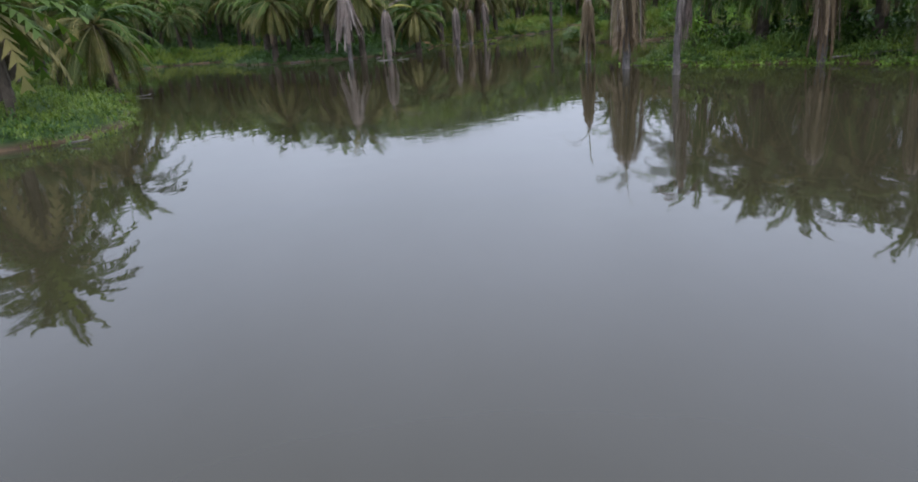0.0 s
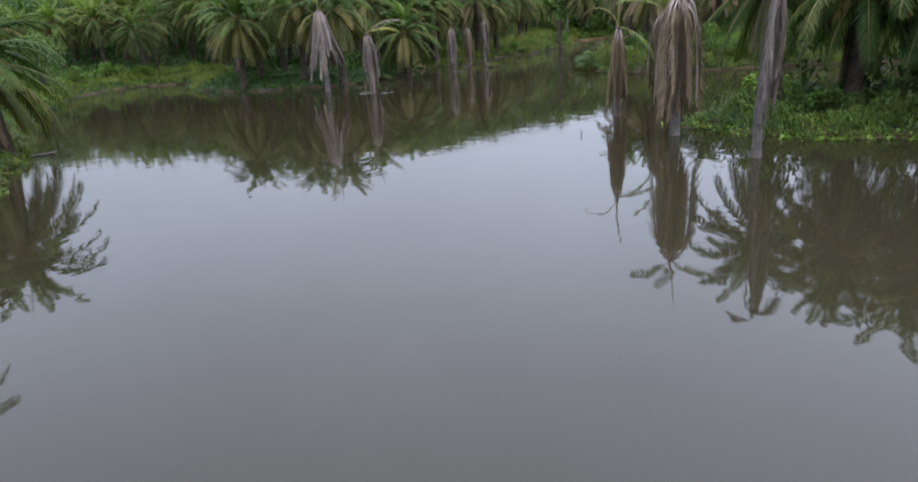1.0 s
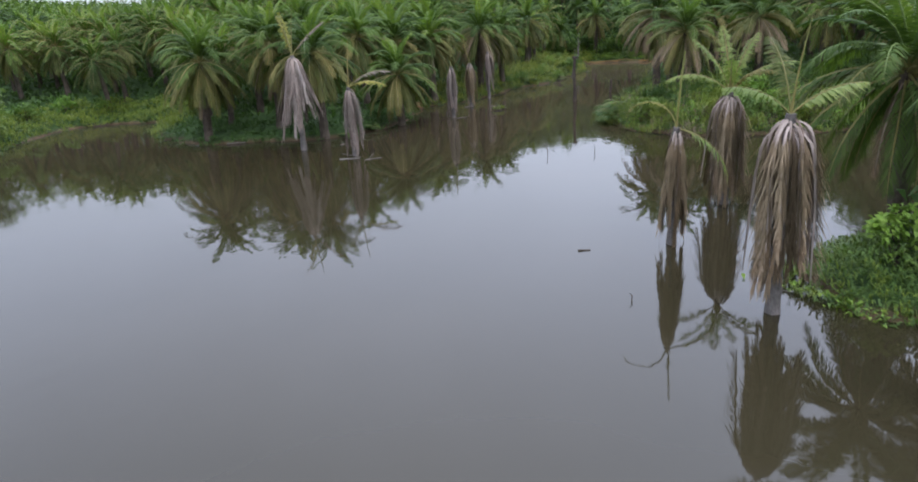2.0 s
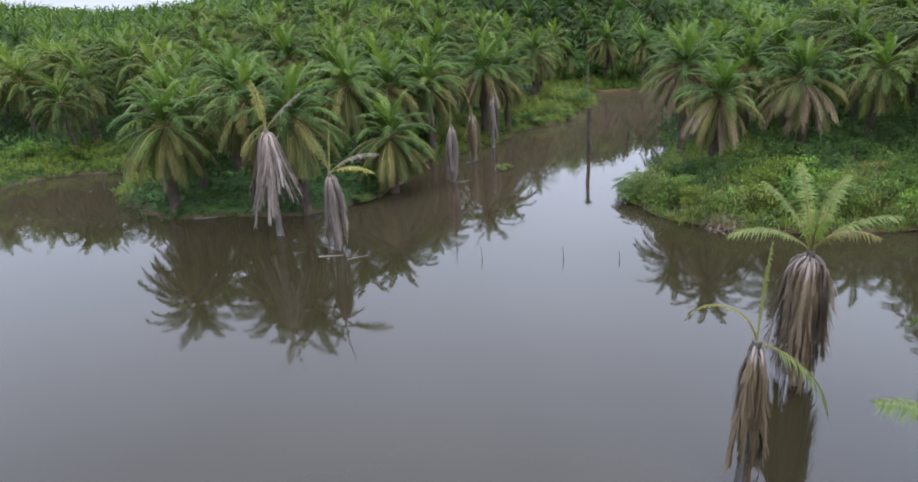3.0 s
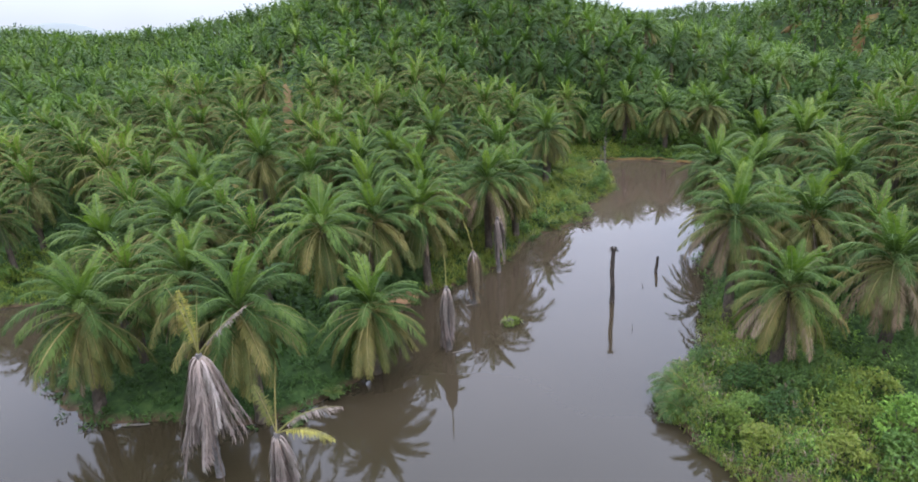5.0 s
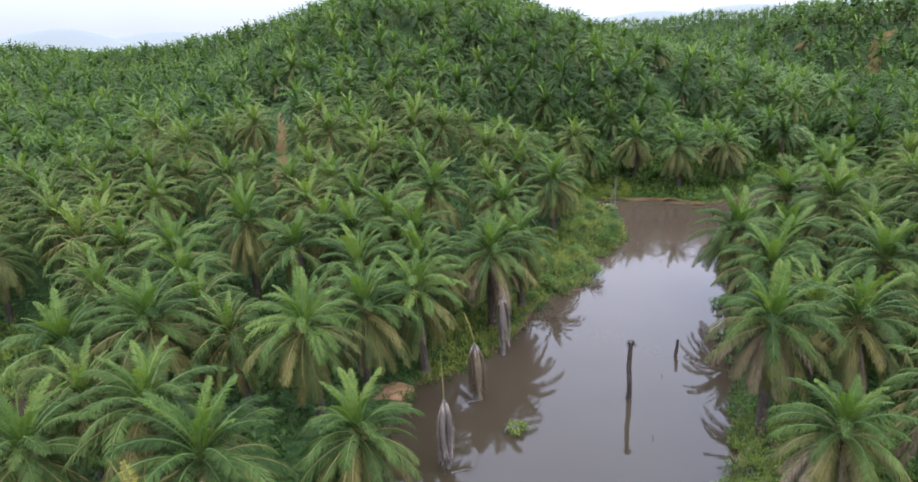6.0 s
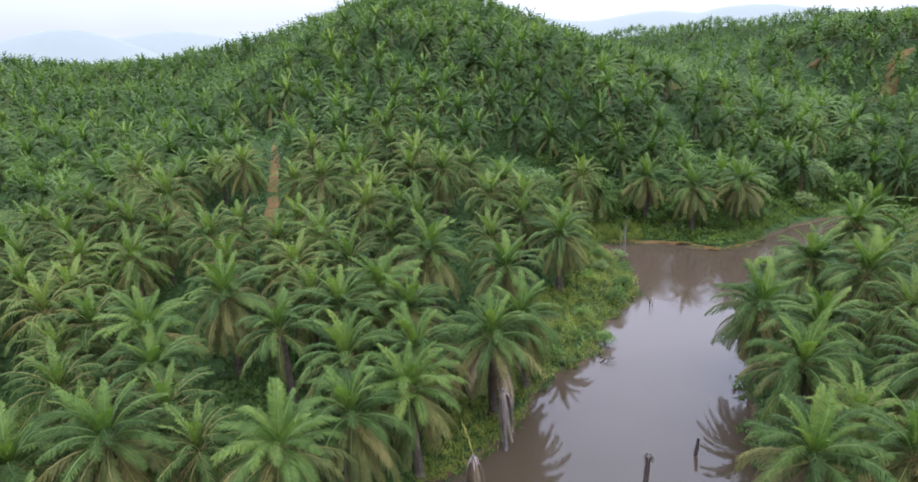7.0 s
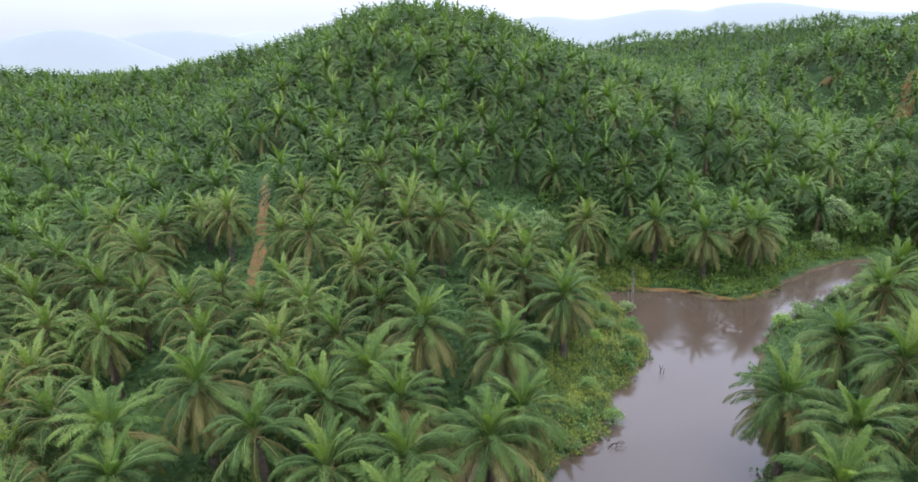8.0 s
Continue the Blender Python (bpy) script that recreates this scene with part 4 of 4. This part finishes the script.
def log(x, y, z, length, radius, turn, material, label, seed, tilt=0.0, branches=0):
    r = np.random.RandomState(seed)
    ob = thing("fallen_log", x, y, z, label, "log", "driftwood", turn)
    u = np.linspace(0, 1, 9)
    p = np.stack([(u - 0.5) * length, 0.06 * length * np.sin(u * 3 + r.uniform(0, 3)) * r.uniform(0.3, 1), (u - 0.5) * length * math.sin(radians(tilt))], 1)
    v, f, i = joined([tube(p, radius * (1.1 - 0.5 * u), 8, 0.18, seed)])
    part("trunk", solid("log", v, f, [material], i), ob)
    for n in range(branches):
        k = r.randint(2, 8)
        e = p[k] + (r.uniform(0.3, 0.8), r.uniform(-0.6, 0.6), r.uniform(0.1, 0.6))
        v, f, i = joined([tube([p[k], (p[k] + e) / 2 + r.normal(0, 0.04, 3), e], [radius * 0.5, radius * 0.35, radius * 0.15], 5, 0.1, seed + n)])
        part("branch", solid("branch", v, f, [material], i), ob)
    return ob


for n, (x, y, z, length, radius, turn, tone, tilt, branches) in enumerate([
        (-8.9, 92.2, 0.03, 3.0, 0.10, 4, PALE_WOOD, 1, 1), (-6.6, 91.6, 0.02, 2.6, 0.08, 28, PALE_WOOD, 1, 1), (-9.6, 94.4, 0.03, 2.2, 0.07, 150, PALE_WOOD, 2, 0),
        (0.9, 116.3, 0.04, 2.2, 0.06, 20, PALE_WOOD, 3, 2), (1.6, 126.9, 0.05, 1.8, 0.08, 15, PALE_WOOD, 2, 1), (9.1, 63.2, 0.02, 1.0, 0.09, 8, DARK_WOOD, 0, 0),
        (29.6, 47.2, 0.25, 4.5, 0.10, -28, PALE_WOOD, 3, 2), (31.2, 46.2, 0.3, 3.2, 0.07, -20, PALE_WOOD, 2, 1), (-17.3, 33.3, 0.2, 1.3, 0.09, 15, PALE_WOOD, 6, 0),
        (-24.2, 104.6, 0.12, 3.4, 0.14, 5, PALE_WOOD, 1, 1), (-28.2, 104.2, 0.1, 2.2, 0.1, -20, DARK_WOOD, 2, 1), (-27.6, 61.4, 0.1, 2.4, 0.12, 20, PALE_WOOD, 3, 1),
        (-11.2, 100.6, 0.03, 1.6, 0.07, 60, PALE_WOOD, 2, 1), (17.0, 56.6, 0.05, 1.6, 0.05, -35, PALE_WOOD, 3, 0), (52.0, 191.5, 0.05, 3.4, 0.09, 35, PALE_WOOD, 4, 2),
        (-1.2, 121.0, 0.03, 1.4, 0.06, 100, DARK_WOOD, 2, 1), (38.5, 196.4, 0.1, 2.4, 0.09, -8, PALE_WOOD, 2, 1), (-52.4, 127.6, 0.15, 3.2, 0.12, 10, DARK_WOOD, 2, 0)]):
    log(x, y, max(z, float(ground(x, y)) + 0.05) if z > 0.15 else z, length * 0.65, radius * 0.65, turn, tone,
        "bleached fallen branch lying at the waterline" if tone is PALE_WOOD else "dark waterlogged log floating in the lake", 500 + 7 * n, tilt, branches)

# ---------------------------------------------------------------- shrubs
def shrub(x, y, height, width, leaf, label, seed, leaves=900, size=0.32, lobes=6, name="shrub"):
    """A leafy shrub: forked stems and lobes of small leaves with an uneven outline and gaps."""
    r = np.random.RandomState(seed)
    z = max(float(ground(x, y)), 0.02)
    ob = thing(name, x, y, z, label, "shrub", "shrubs on the banks")
    centres, stems = [], []
    for n in range(lobes):
        a, k = n * 2.4 + r.uniform(0, 1), math.sqrt((n + 0.4) / lobes)
        c = np.array((math.cos(a) * k * width * 0.36, math.sin(a) * k * width * 0.36, height * (0.84 - 0.42 * k * k + r.uniform(-0.1, 0.1))))
        centres.append((c, width * r.uniform(0.16, 0.27)))
        stems.append(tube([(0, 0, -0.2), c * (0.3, 0.3, 0.45) + r.normal(0, 0.05, 3), c * (0.9, 0.9, 1)], [0.03 + 0.012 * height, 0.02 + 0.008 * height, 0.012], 5, 0.1, seed + n))
    v, f, i = joined(stems)
    part("stem", solid("stem", v, f, [DARK_WOOD], i), ob)
    n = leaves
    pick = r.randint(0, lobes, n)
    c, rad = np.array([k[0] for k in centres])[pick], np.array([k[1] for k in centres])[pick]
    d = r.normal(0, 1, (n, 3))
    d /= np.linalg.norm(d, axis=1)[:, None]
    d[:, 2] = np.where(d[:, 2] < -0.3, -d[:, 2] * 0.6, d[:, 2])
    base = c + d * (rad * r.uniform(0.55, 1.05, n))[:, None] * (1, 1, 0.9)
    skirt = r.rand(n) < 0.22
    base[skirt, 2] *= r.uniform(0.15, 0.8, skirt.sum())
    az = np.arctan2(d[:, 1], d[:, 0]) + r.normal(0, 0.7, n)
    v, f = blades(base, az, r.uniform(-0.5, 0.8, n), size * r.uniform(0.6, 1.4, n), size * r.uniform(0.4, 0.7, n))
    part("foliage", solid("foliage", v, [f], [leaf], [0]), ob)
    return ob


shrub(31.0, 99.4, 3.8, 3.6, LIME, "bright lime-green leafy shrub on the grassy point", 601, 700, 0.34)
shrub(30.2, 97.0, 2.8, 4.6, SHRUB, "dark green leafy shrub on the grassy point", 602, 800, 0.34)
shrub(5.4, 200.5, 11.0, 9.5, SHRUB, "large rounded green tree among the palms", 603, 2600, 0.6, 10, "broadleaf_tree")
shrub(11.8, 204.0, 10.0, 8.0, PALE_SHRUB, "silvery-leaved rounded tree above the far bank", 604, 2600, 0.55, 10, "broadleaf_tree")
shrub(-57.6, 109.0, 9.0, 8.0, PALE_SHRUB, "light green leafy tree on the lake shore", 605, 2000, 0.5, 9, "broadleaf_tree")
shrub(-62.5, 118.0, 4.6, 5.5, SHRUB, "light green leafy shrub on the lake shore", 607, 900, 0.45, 8)
shrub(-58.4, 103.5, 3.2, 4.0, SHRUB, "green leafy shrub on the lake shore", 606, 600, 0.4)
for n, (x, y, h, w, tone) in enumerate([(-92, 221, 8.6, 8, 0), (-97, 213, 8.0, 8, 0), (-86, 225, 8.4, 8, 0), (-101, 220, 8.0, 8, 0), (-80, 219, 6.4, 6.5, 0), (-88, 214, 7.0, 7, 0), (74, 217, 6.2, 7, 0), (70, 222, 6.0, 6.5, 2),
                                      (64.5, 213.5, 3.4, 4.5, 2), (80, 230, 5.6, 8, 0), (86, 238, 5.5, 7, 2), (96, 256, 6.5, 9, 0), (103, 263, 6.5, 8, 0), (104, 291, 7, 9, 2),
                                      (30, 209, 2.8, 4, 0), (25.5, 206.5, 2.6, 4.2, 0), (36, 205.5, 2.4, 3.4, 0), (45.5, 200.8, 2.6, 3.6, 0), (53, 206.0, 2.8, 4, 0), (21.5, 204.5, 3.0, 4.4, 0),
                                      (49.5, 185.5, 2.6, 3.6, 2), (45.8, 182.8, 2.2, 3.0, 1), (58.5, 192.0, 2.2, 3.0, 2), (66, 199, 2.4, 3.2, 0), (-63, 127, 3.0, 4, 0), (-61.5, 134, 2.6, 3.6, 1),
                                      (-55, 133.5, 2.2, 3.2, 0), (-66, 110, 3.6, 4.5, 0), (22.4, 176.0, 2.0, 3.0, 0), (23.6, 182.0, 2.2, 3.0, 0), (20.0, 187.0, 2.4, 3.4, 0), (17.4, 176.8, 1.8, 2.8, 1), (13.6, 158.6, 1.6, 2.6, 0), (10.6, 154.0, 1.6, 2.6, 0), (15.4, 164.6, 2.0, 2.8, 0), (8.0, 149.6, 1.5, 2.2, 0), (24.2, 190.4, 1.8, 2.6, 2), (19.8, 181.4, 2.0, 3.0, 2),
                                      (20.8, 170.4, 2.4, 2.8, 0), (17.6, 159.0, 1.6, 2.4, 0), (40.4, 109.2, 2.0, 3.0, 0), (33.6, 96.6, 2.2, 3.4, 0),
                                      (20.6, 101.8, 2.3, 3.2, 3), (22.0, 99.6, 2.2, 3.2, 3), (26.6, 98.0, 2.4, 3.6, 3), (28.2, 101.6, 2.6, 3.8, 3), (24.6, 102.6, 2.5, 3.8, 4), (27.2, 105.0, 2.6, 3.8, 4),
                                      (23.2, 106.0, 2.8, 3.6, 4), (31.6, 104.6, 2.4, 4.0, 3), (34.4, 100.4, 2.6, 3.8, 1), (36.6, 104.2, 2.2, 3.6, 4), (39.8, 99.4, 2.6, 4.0, 0), (43.0, 97.4, 2.6, 4.0, 0),
                                      (29.4, 108.2, 2.4, 3.6, 4), (38.4, 95.6, 2.2, 3.4, 1), (21.2, 109.4, 2.6, 3.4, 4), (35.0, 96.4, 2.0, 3.0, 3), (29.0, 95.8, 1.7, 2.8, 3), (42.0, 103.0, 2.4, 3.6, 4), (25.4, 105.4, 3.0, 3.6, 4), (33.6, 107.4, 2.6, 3.6, 4),
                                      (22.5, 103.4, 1.8, 3.0, 0), (24.8, 99.0, 1.6, 2.8, 1), (37.4, 97.8, 2.2, 3.4, 0), (21.6, 57.2, 2.6, 2.6, 1), (24.0, 54.4, 1.6, 2.6, 0), (30.5, 51.4, 1.6, 2.8, 0)]):
    shrub(x, y, h, w, (SHRUB, LIME, PALE_SHRUB, GRASS, FERN)[tone], ("dark green leafy shrub", "lime-green leafy shrub", "pale green leafy shrub", "yellow-green bushy shrub", "deep green bushy shrub")[tone] + " on the lake bank",
          620 + n, int(170 + (90 if 90 < y < 112 else 40) * w * h), 0.2 + 0.02 * h if 90 < y < 112 else 0.3 + 0.035 * h, 6)


def fern_clump(x, y, z, length, count, leaf, label, seed, name="fern"):
    """A rosette of arching fern leaves."""
    r = np.random.RandomState(seed)
    ob = thing(name, x, y, z, label, "fern", "ferns on the banks")
    me = [live_mesh(length * k, 62, 95, 0.25, leaf, seed + n, 0.3 * length, 0.1, 16) for n, k in enumerate((1.0, 0.85))]
    for n in range(count):
        part("frond", me[n % 2], ob, pose(0, 0, 0, r.uniform(-10, 10), r.uniform(-16, 12), 137.5 * n))
    return ob


for n, (x, y, s) in enumerate([(18.9, 107.6, 3.2), (18.4, 105.2, 2.8), (19.4, 106.4, 3.4), (20.2, 109.6, 2.6), (-11.5, 104.9, 1.2), (-9.3, 108.4, 1.2), (12.2, 153.6, 1.5)]):
    fern_clump(x, y, max(float(ground(x, y)) - 0.05, 0), s, 26, FERN, "bright green fern clump at the water's edge", 700 + n)


def dry_heap(x, y, width, height, seed, twigs=DRY):
    r = np.random.RandomState(seed)
    ob = thing("brushwood_heap", x, y, 0, "grey-brown dead brushwood heap at the water's edge", "brushwood")
    n = 900
    a, k = r.uniform(0, 6.28, n), np.sqrt(r.rand(n)) * width * 0.5
    base = np.stack([np.cos(a) * k, np.sin(a) * k, height * (1 - (2 * k / width) ** 2) * r.uniform(0, 1, n)], 1)
    v, f = blades(base, r.uniform(0, 6.28, n), r.uniform(-0.3, 0.9, n), r.uniform(0.4, 0.9, n), np.full(n, 0.045), 0.05, 0.1)
    part("brushwood", solid("brushwood", v, [f], [twigs], [0]), ob)


dry_heap(23.6, 96.2, 3.6, 1.3, 720)
twig("dead_branches", 16.9, 154.2, 0, [[(-0.8, 0, -0.2), (0, 0.1, 0.4), (1.2, 0.2, 0.5)], [(-0.4, 0.3, -0.2), (0.3, 0.1, 0.5), (0.9, -0.5, 0.7)], [(0, -0.3, -0.2), (0.6, -0.2, 0.3), (1.6, -0.2, 0.1)],
     [(-0.6, -0.2, -0.2), (-0.2, -0.4, 0.6), (0.1, -0.8, 1.0)], [(0.2, 0.4, -0.2), (0.8, 0.5, 0.4), (1.4, 0.8, 0.3)], [(0.4, 0, 0.3), (0.7, 0, 0.8)], [(0.9, 0.1, 0.4), (1.3, -0.3, 0.8)]],
     DARK_WOOD, "dark dead branches lying at the water's edge", "branch", 721, "snags in the lake", 0.05)


def floating_clump(x, y, seed):
    r = np.random.RandomState(seed)
    ob = thing("floating_clump", x, y, 0, "mossy stump with green weeds in the lake", "floating plants")
    v, f, i = joined([tube([(0, 0, -0.5), (0.05, 0, 0.2), (0.2, 0.1, 0.55)], [0.6, 0.55, 0.25], 9, 0.2, seed)])
    part("stump", solid("stump", v, f, [DARK_WOOD], i), ob)
    n = 160
    a, k = r.uniform(0, 6.28, n), np.sqrt(r.rand(n)) * 0.8
    base = np.stack([np.cos(a) * k + 0.2, np.sin(a) * k, 0.45 - 0.4 * k], 1)
    v, f = blades(base, a, r.uniform(0.1, 1.2, n), r.uniform(0.3, 0.7, n), r.uniform(0.08, 0.16, n))
    part("weeds", solid("weeds", v, [f], [GRASS], [0]), ob)
    part("root", strand(1.2, 0.6, seed, DEAD, DEAD_STALK, 10, 0.5), ob, pose(-0.3, -0.2, 0.5, 0, 0, 200))


floating_clump(5.6, 122.0, 730)


# ---------------------------------------------------------------- undergrowth, too thick to count
def undergrowth(name, count, box, near, far, tall, leaf, label, seed, blade=0.75, wide=0.2, per=8, lumpy=1.0, rise=(0.15, 1.25), keep=None):
    """Clumps of leaves over the ground between two distances from the water, heaped in uneven mounds."""
    r = np.random.RandomState(seed)
    x, y = r.uniform(box[0], box[2], count), r.uniform(box[1], box[3], count)
    d = shore(x, y)
    ok = (d > near) & (d < far)
    if keep is not None:
        ok &= keep(x, y)
    for px, py, pr in [(41, 108, 2.6)]:
        ok &= np.hypot(x - px, y - py) > pr
    x, y, d = x[ok], y[ok], d[ok]
    z = np.maximum(ground(x, y, d), 0)
    mound = np.clip(0.45 + 0.55 * ripple(x, y, 0.2, 17) + 0.35 * ripple(x, y, 0.55, seed + 2), 0.06, 1.4) ** 1.2 * tall * lumpy * (0.45 + 0.55 * smooth(d, 0, 1.6))
    n = len(x)
    x, y, z, mound = (np.repeat(k, per) for k in (x, y, z, mound))
    m = n * per
    up = r.rand(m) ** 0.7
    base = np.stack([x + r.normal(0, 0.22, m), y + r.normal(0, 0.22, m), z - 0.05 + mound * up], 1)
    v, f = blades(base, r.uniform(0, 6.28, m), r.uniform(rise[0], rise[1], m), blade * r.uniform(0.5, 1.35, m), wide * r.uniform(0.6, 1.4, m), 0.14, 0.22)
    ob = new(name, solid(name, v, [f], [leaf], [0]))
    tagged(ob, label, "undergrowth", kind="stuff")


def off_track(x, y):
    t = np.array(TRACK, float)
    return np.abs(x - np.interp(y, t[:, 1], t[:, 0])) > np.where(y > 176, 1.3, -1)


undergrowth("ferns_on_point", 5200, (16, 92, 62, 132), -0.3, 28, 2.8, FERN, "lush green ferns and weeds covering the point", 801, 0.5, 0.1, 9)
undergrowth("grass_at_point", 8000, (16, 92, 62, 122), -0.5, 10, 3.0, GRASS, "yellow-green grass heaped on the point", 802, 0.7, 0.055, 9, rise=(0.4, 1.4))
undergrowth("shrubs_on_point", 1800, (16, 92, 62, 118), 0.3, 12, 2.8, LIME, "bright young weeds on the point", 811, 0.3, 0.15, 9)
undergrowth("dry_grass_on_point", 3200, (16, 92, 62, 118), -0.2, 7, 2.6, DRY, "dry brown stalks among the grass", 812, 0.8, 0.05, 5, rise=(0.7, 1.4))
undergrowth("ferns_on_bank", 3600, (15, 40, 50, 67), -0.4, 12, 1.2, FERN, "dark green ferns under the bank palms", 803, 0.5, 0.1, 13)
undergrowth("grass_on_bank", 2600, (15, 42, 42, 62), -0.5, 2.6, 0.9, GRASS, "yellow-green grass on the edge of the bank", 822, 0.5, 0.06, 10, rise=(0.3, 1.3))
undergrowth("water_weeds", 900, (15, 40, 34, 60), -0.7, 0.5, 0.2, LIME, "bright broad-leaved weeds along the waterline", 804, 0.35, 0.2, 7)
undergrowth("lake_grass", 9500, (-62, 18, -15, 84), -0.6, 10, 1.2, GRASS, "bright green grass on the low lake bank", 805, 0.55, 0.06, 10, rise=(0.3, 1.3))
undergrowth("ferns_on_low_bank", 1000, (-48, 22, -15, 66), -0.3, 9, 0.9, FERN, "soft green weeds on the low lake bank", 813, 0.55, 0.14, 8)
undergrowth("ferns_on_shore", 14000, (-62, 84, 28, 205), -0.5, 9, 0.9, FERN, "green ferns and weeds under the shore palms", 806, 0.65, 0.15, 10, keep=lambda x, y: x < 0.42 * (y - 90) + 2)
undergrowth("grass_on_shore", 9000, (-4, 128, 30, 205), -0.2, 10, 2.0, GRASS, "light green grass along the channel bank", 807, 0.8, 0.09, 9, rise=(0.4, 1.4), keep=lambda x, y: x < 0.42 * (y - 90) + 2)
undergrowth("grass_on_inlet", 5200, (-72, 92, -36, 142), -0.4, 14, 1.3, GRASS, "light green grass and weeds round the inlet", 820, 0.8, 0.12, 7, rise=(0.3, 1.4))
undergrowth("ferns_on_channel", 5200, (20, 110, 62, 200), -0.4, 7, 0.9, FERN, "dense green weeds along the channel bank", 808, 0.75, 0.2, 7, keep=lambda x, y: x > 0.3 * (y - 60))
undergrowth("weeds_on_far_bank", 5200, (15, 192, 92, 226), 0.9, 14, 0.9, GRASS, "low green weeds on the far bank", 809, 0.9, 0.25, 6)
undergrowth("weeds_under_palms", 17000, (-105, 88, 75, 285), 7, 170, 0.7, FERN, "shaded weeds on the plantation floor", 810, 1.2, 0.4, 4, keep=off_track)
undergrowth("ferns_in_clearing", 900, (-28, 127, -14, 147), 3, 60, 0.9, FERN, "lush green ferns in a gap among the palms", 819, 0.8, 0.2, 8)
undergrowth("scrub_on_bank", 1300, (20, 36, 62, 66), 3.0, 20, 3.4, FERN, "dense scrub behind the bank palms", 818, 0.9, 0.3, 7)
undergrowth("scrub_on_slope", 3000, (58, 208, 128, 300), 10, 120, 3.2, SHRUB, "thick green scrub between the palms of the slope", 821, 1.0, 0.45, 7)
undergrowth("scrub_on_far_bank", 2600, (12, 196, 95, 245), 4.5, 30, 3.0, SHRUB, "thick green scrub between the palms of the far bank", 817, 0.9, 0.4, 7)

# ---------------------------------------------------------------- bare soil, track and distance
strip("road", TRACK, 2.1, DIRT, "reddish dirt track climbing between the palms", 21, 0.06)
strip("mud_edge", [(23.0, 199.4), (26.3, 199.5), (33.5, 198.5), (38, 196.5), (41.5, 194.4), (45.4, 194.8), (50.9, 198.4)], 0.7, DIRT, "bare pale mud along the far waterline", 35, 0.05)
strip("mud_bank", [(-9.4, 127.2), (-7.2, 127.4), (-5.6, 128.2), (-4.2, 129.2)], 2.8, MUD, "bare orange mud at the water's edge", 23, 0.16)
strip("bare_patch", [(38.8, 107.0), (41.0, 108.0), (43.0, 108.2)], 1.6, DIRT, "bare orange soil patch on the point", 25, 0.05)
strip("bare_slope", [(-90, 197), (-87, 199.5), (-84.5, 200)], 4.0, DIRT, "bare orange soil between the shrubs", 27, 0.3)
strip("red_cut", [(110, 326), (113, 328), (117, 328)], 4.0, DIRT, "red earth cutting on the far slope", 29, 0.6)
strip("upper_road", [(112, 292), (117, 298), (124, 301), (133, 316), (140, 320)], 4.0, DIRT, "red dirt road on the far slope", 33, 0.6)
# Far ranges: their paleness is the glowing haze colour, not lit foliage.
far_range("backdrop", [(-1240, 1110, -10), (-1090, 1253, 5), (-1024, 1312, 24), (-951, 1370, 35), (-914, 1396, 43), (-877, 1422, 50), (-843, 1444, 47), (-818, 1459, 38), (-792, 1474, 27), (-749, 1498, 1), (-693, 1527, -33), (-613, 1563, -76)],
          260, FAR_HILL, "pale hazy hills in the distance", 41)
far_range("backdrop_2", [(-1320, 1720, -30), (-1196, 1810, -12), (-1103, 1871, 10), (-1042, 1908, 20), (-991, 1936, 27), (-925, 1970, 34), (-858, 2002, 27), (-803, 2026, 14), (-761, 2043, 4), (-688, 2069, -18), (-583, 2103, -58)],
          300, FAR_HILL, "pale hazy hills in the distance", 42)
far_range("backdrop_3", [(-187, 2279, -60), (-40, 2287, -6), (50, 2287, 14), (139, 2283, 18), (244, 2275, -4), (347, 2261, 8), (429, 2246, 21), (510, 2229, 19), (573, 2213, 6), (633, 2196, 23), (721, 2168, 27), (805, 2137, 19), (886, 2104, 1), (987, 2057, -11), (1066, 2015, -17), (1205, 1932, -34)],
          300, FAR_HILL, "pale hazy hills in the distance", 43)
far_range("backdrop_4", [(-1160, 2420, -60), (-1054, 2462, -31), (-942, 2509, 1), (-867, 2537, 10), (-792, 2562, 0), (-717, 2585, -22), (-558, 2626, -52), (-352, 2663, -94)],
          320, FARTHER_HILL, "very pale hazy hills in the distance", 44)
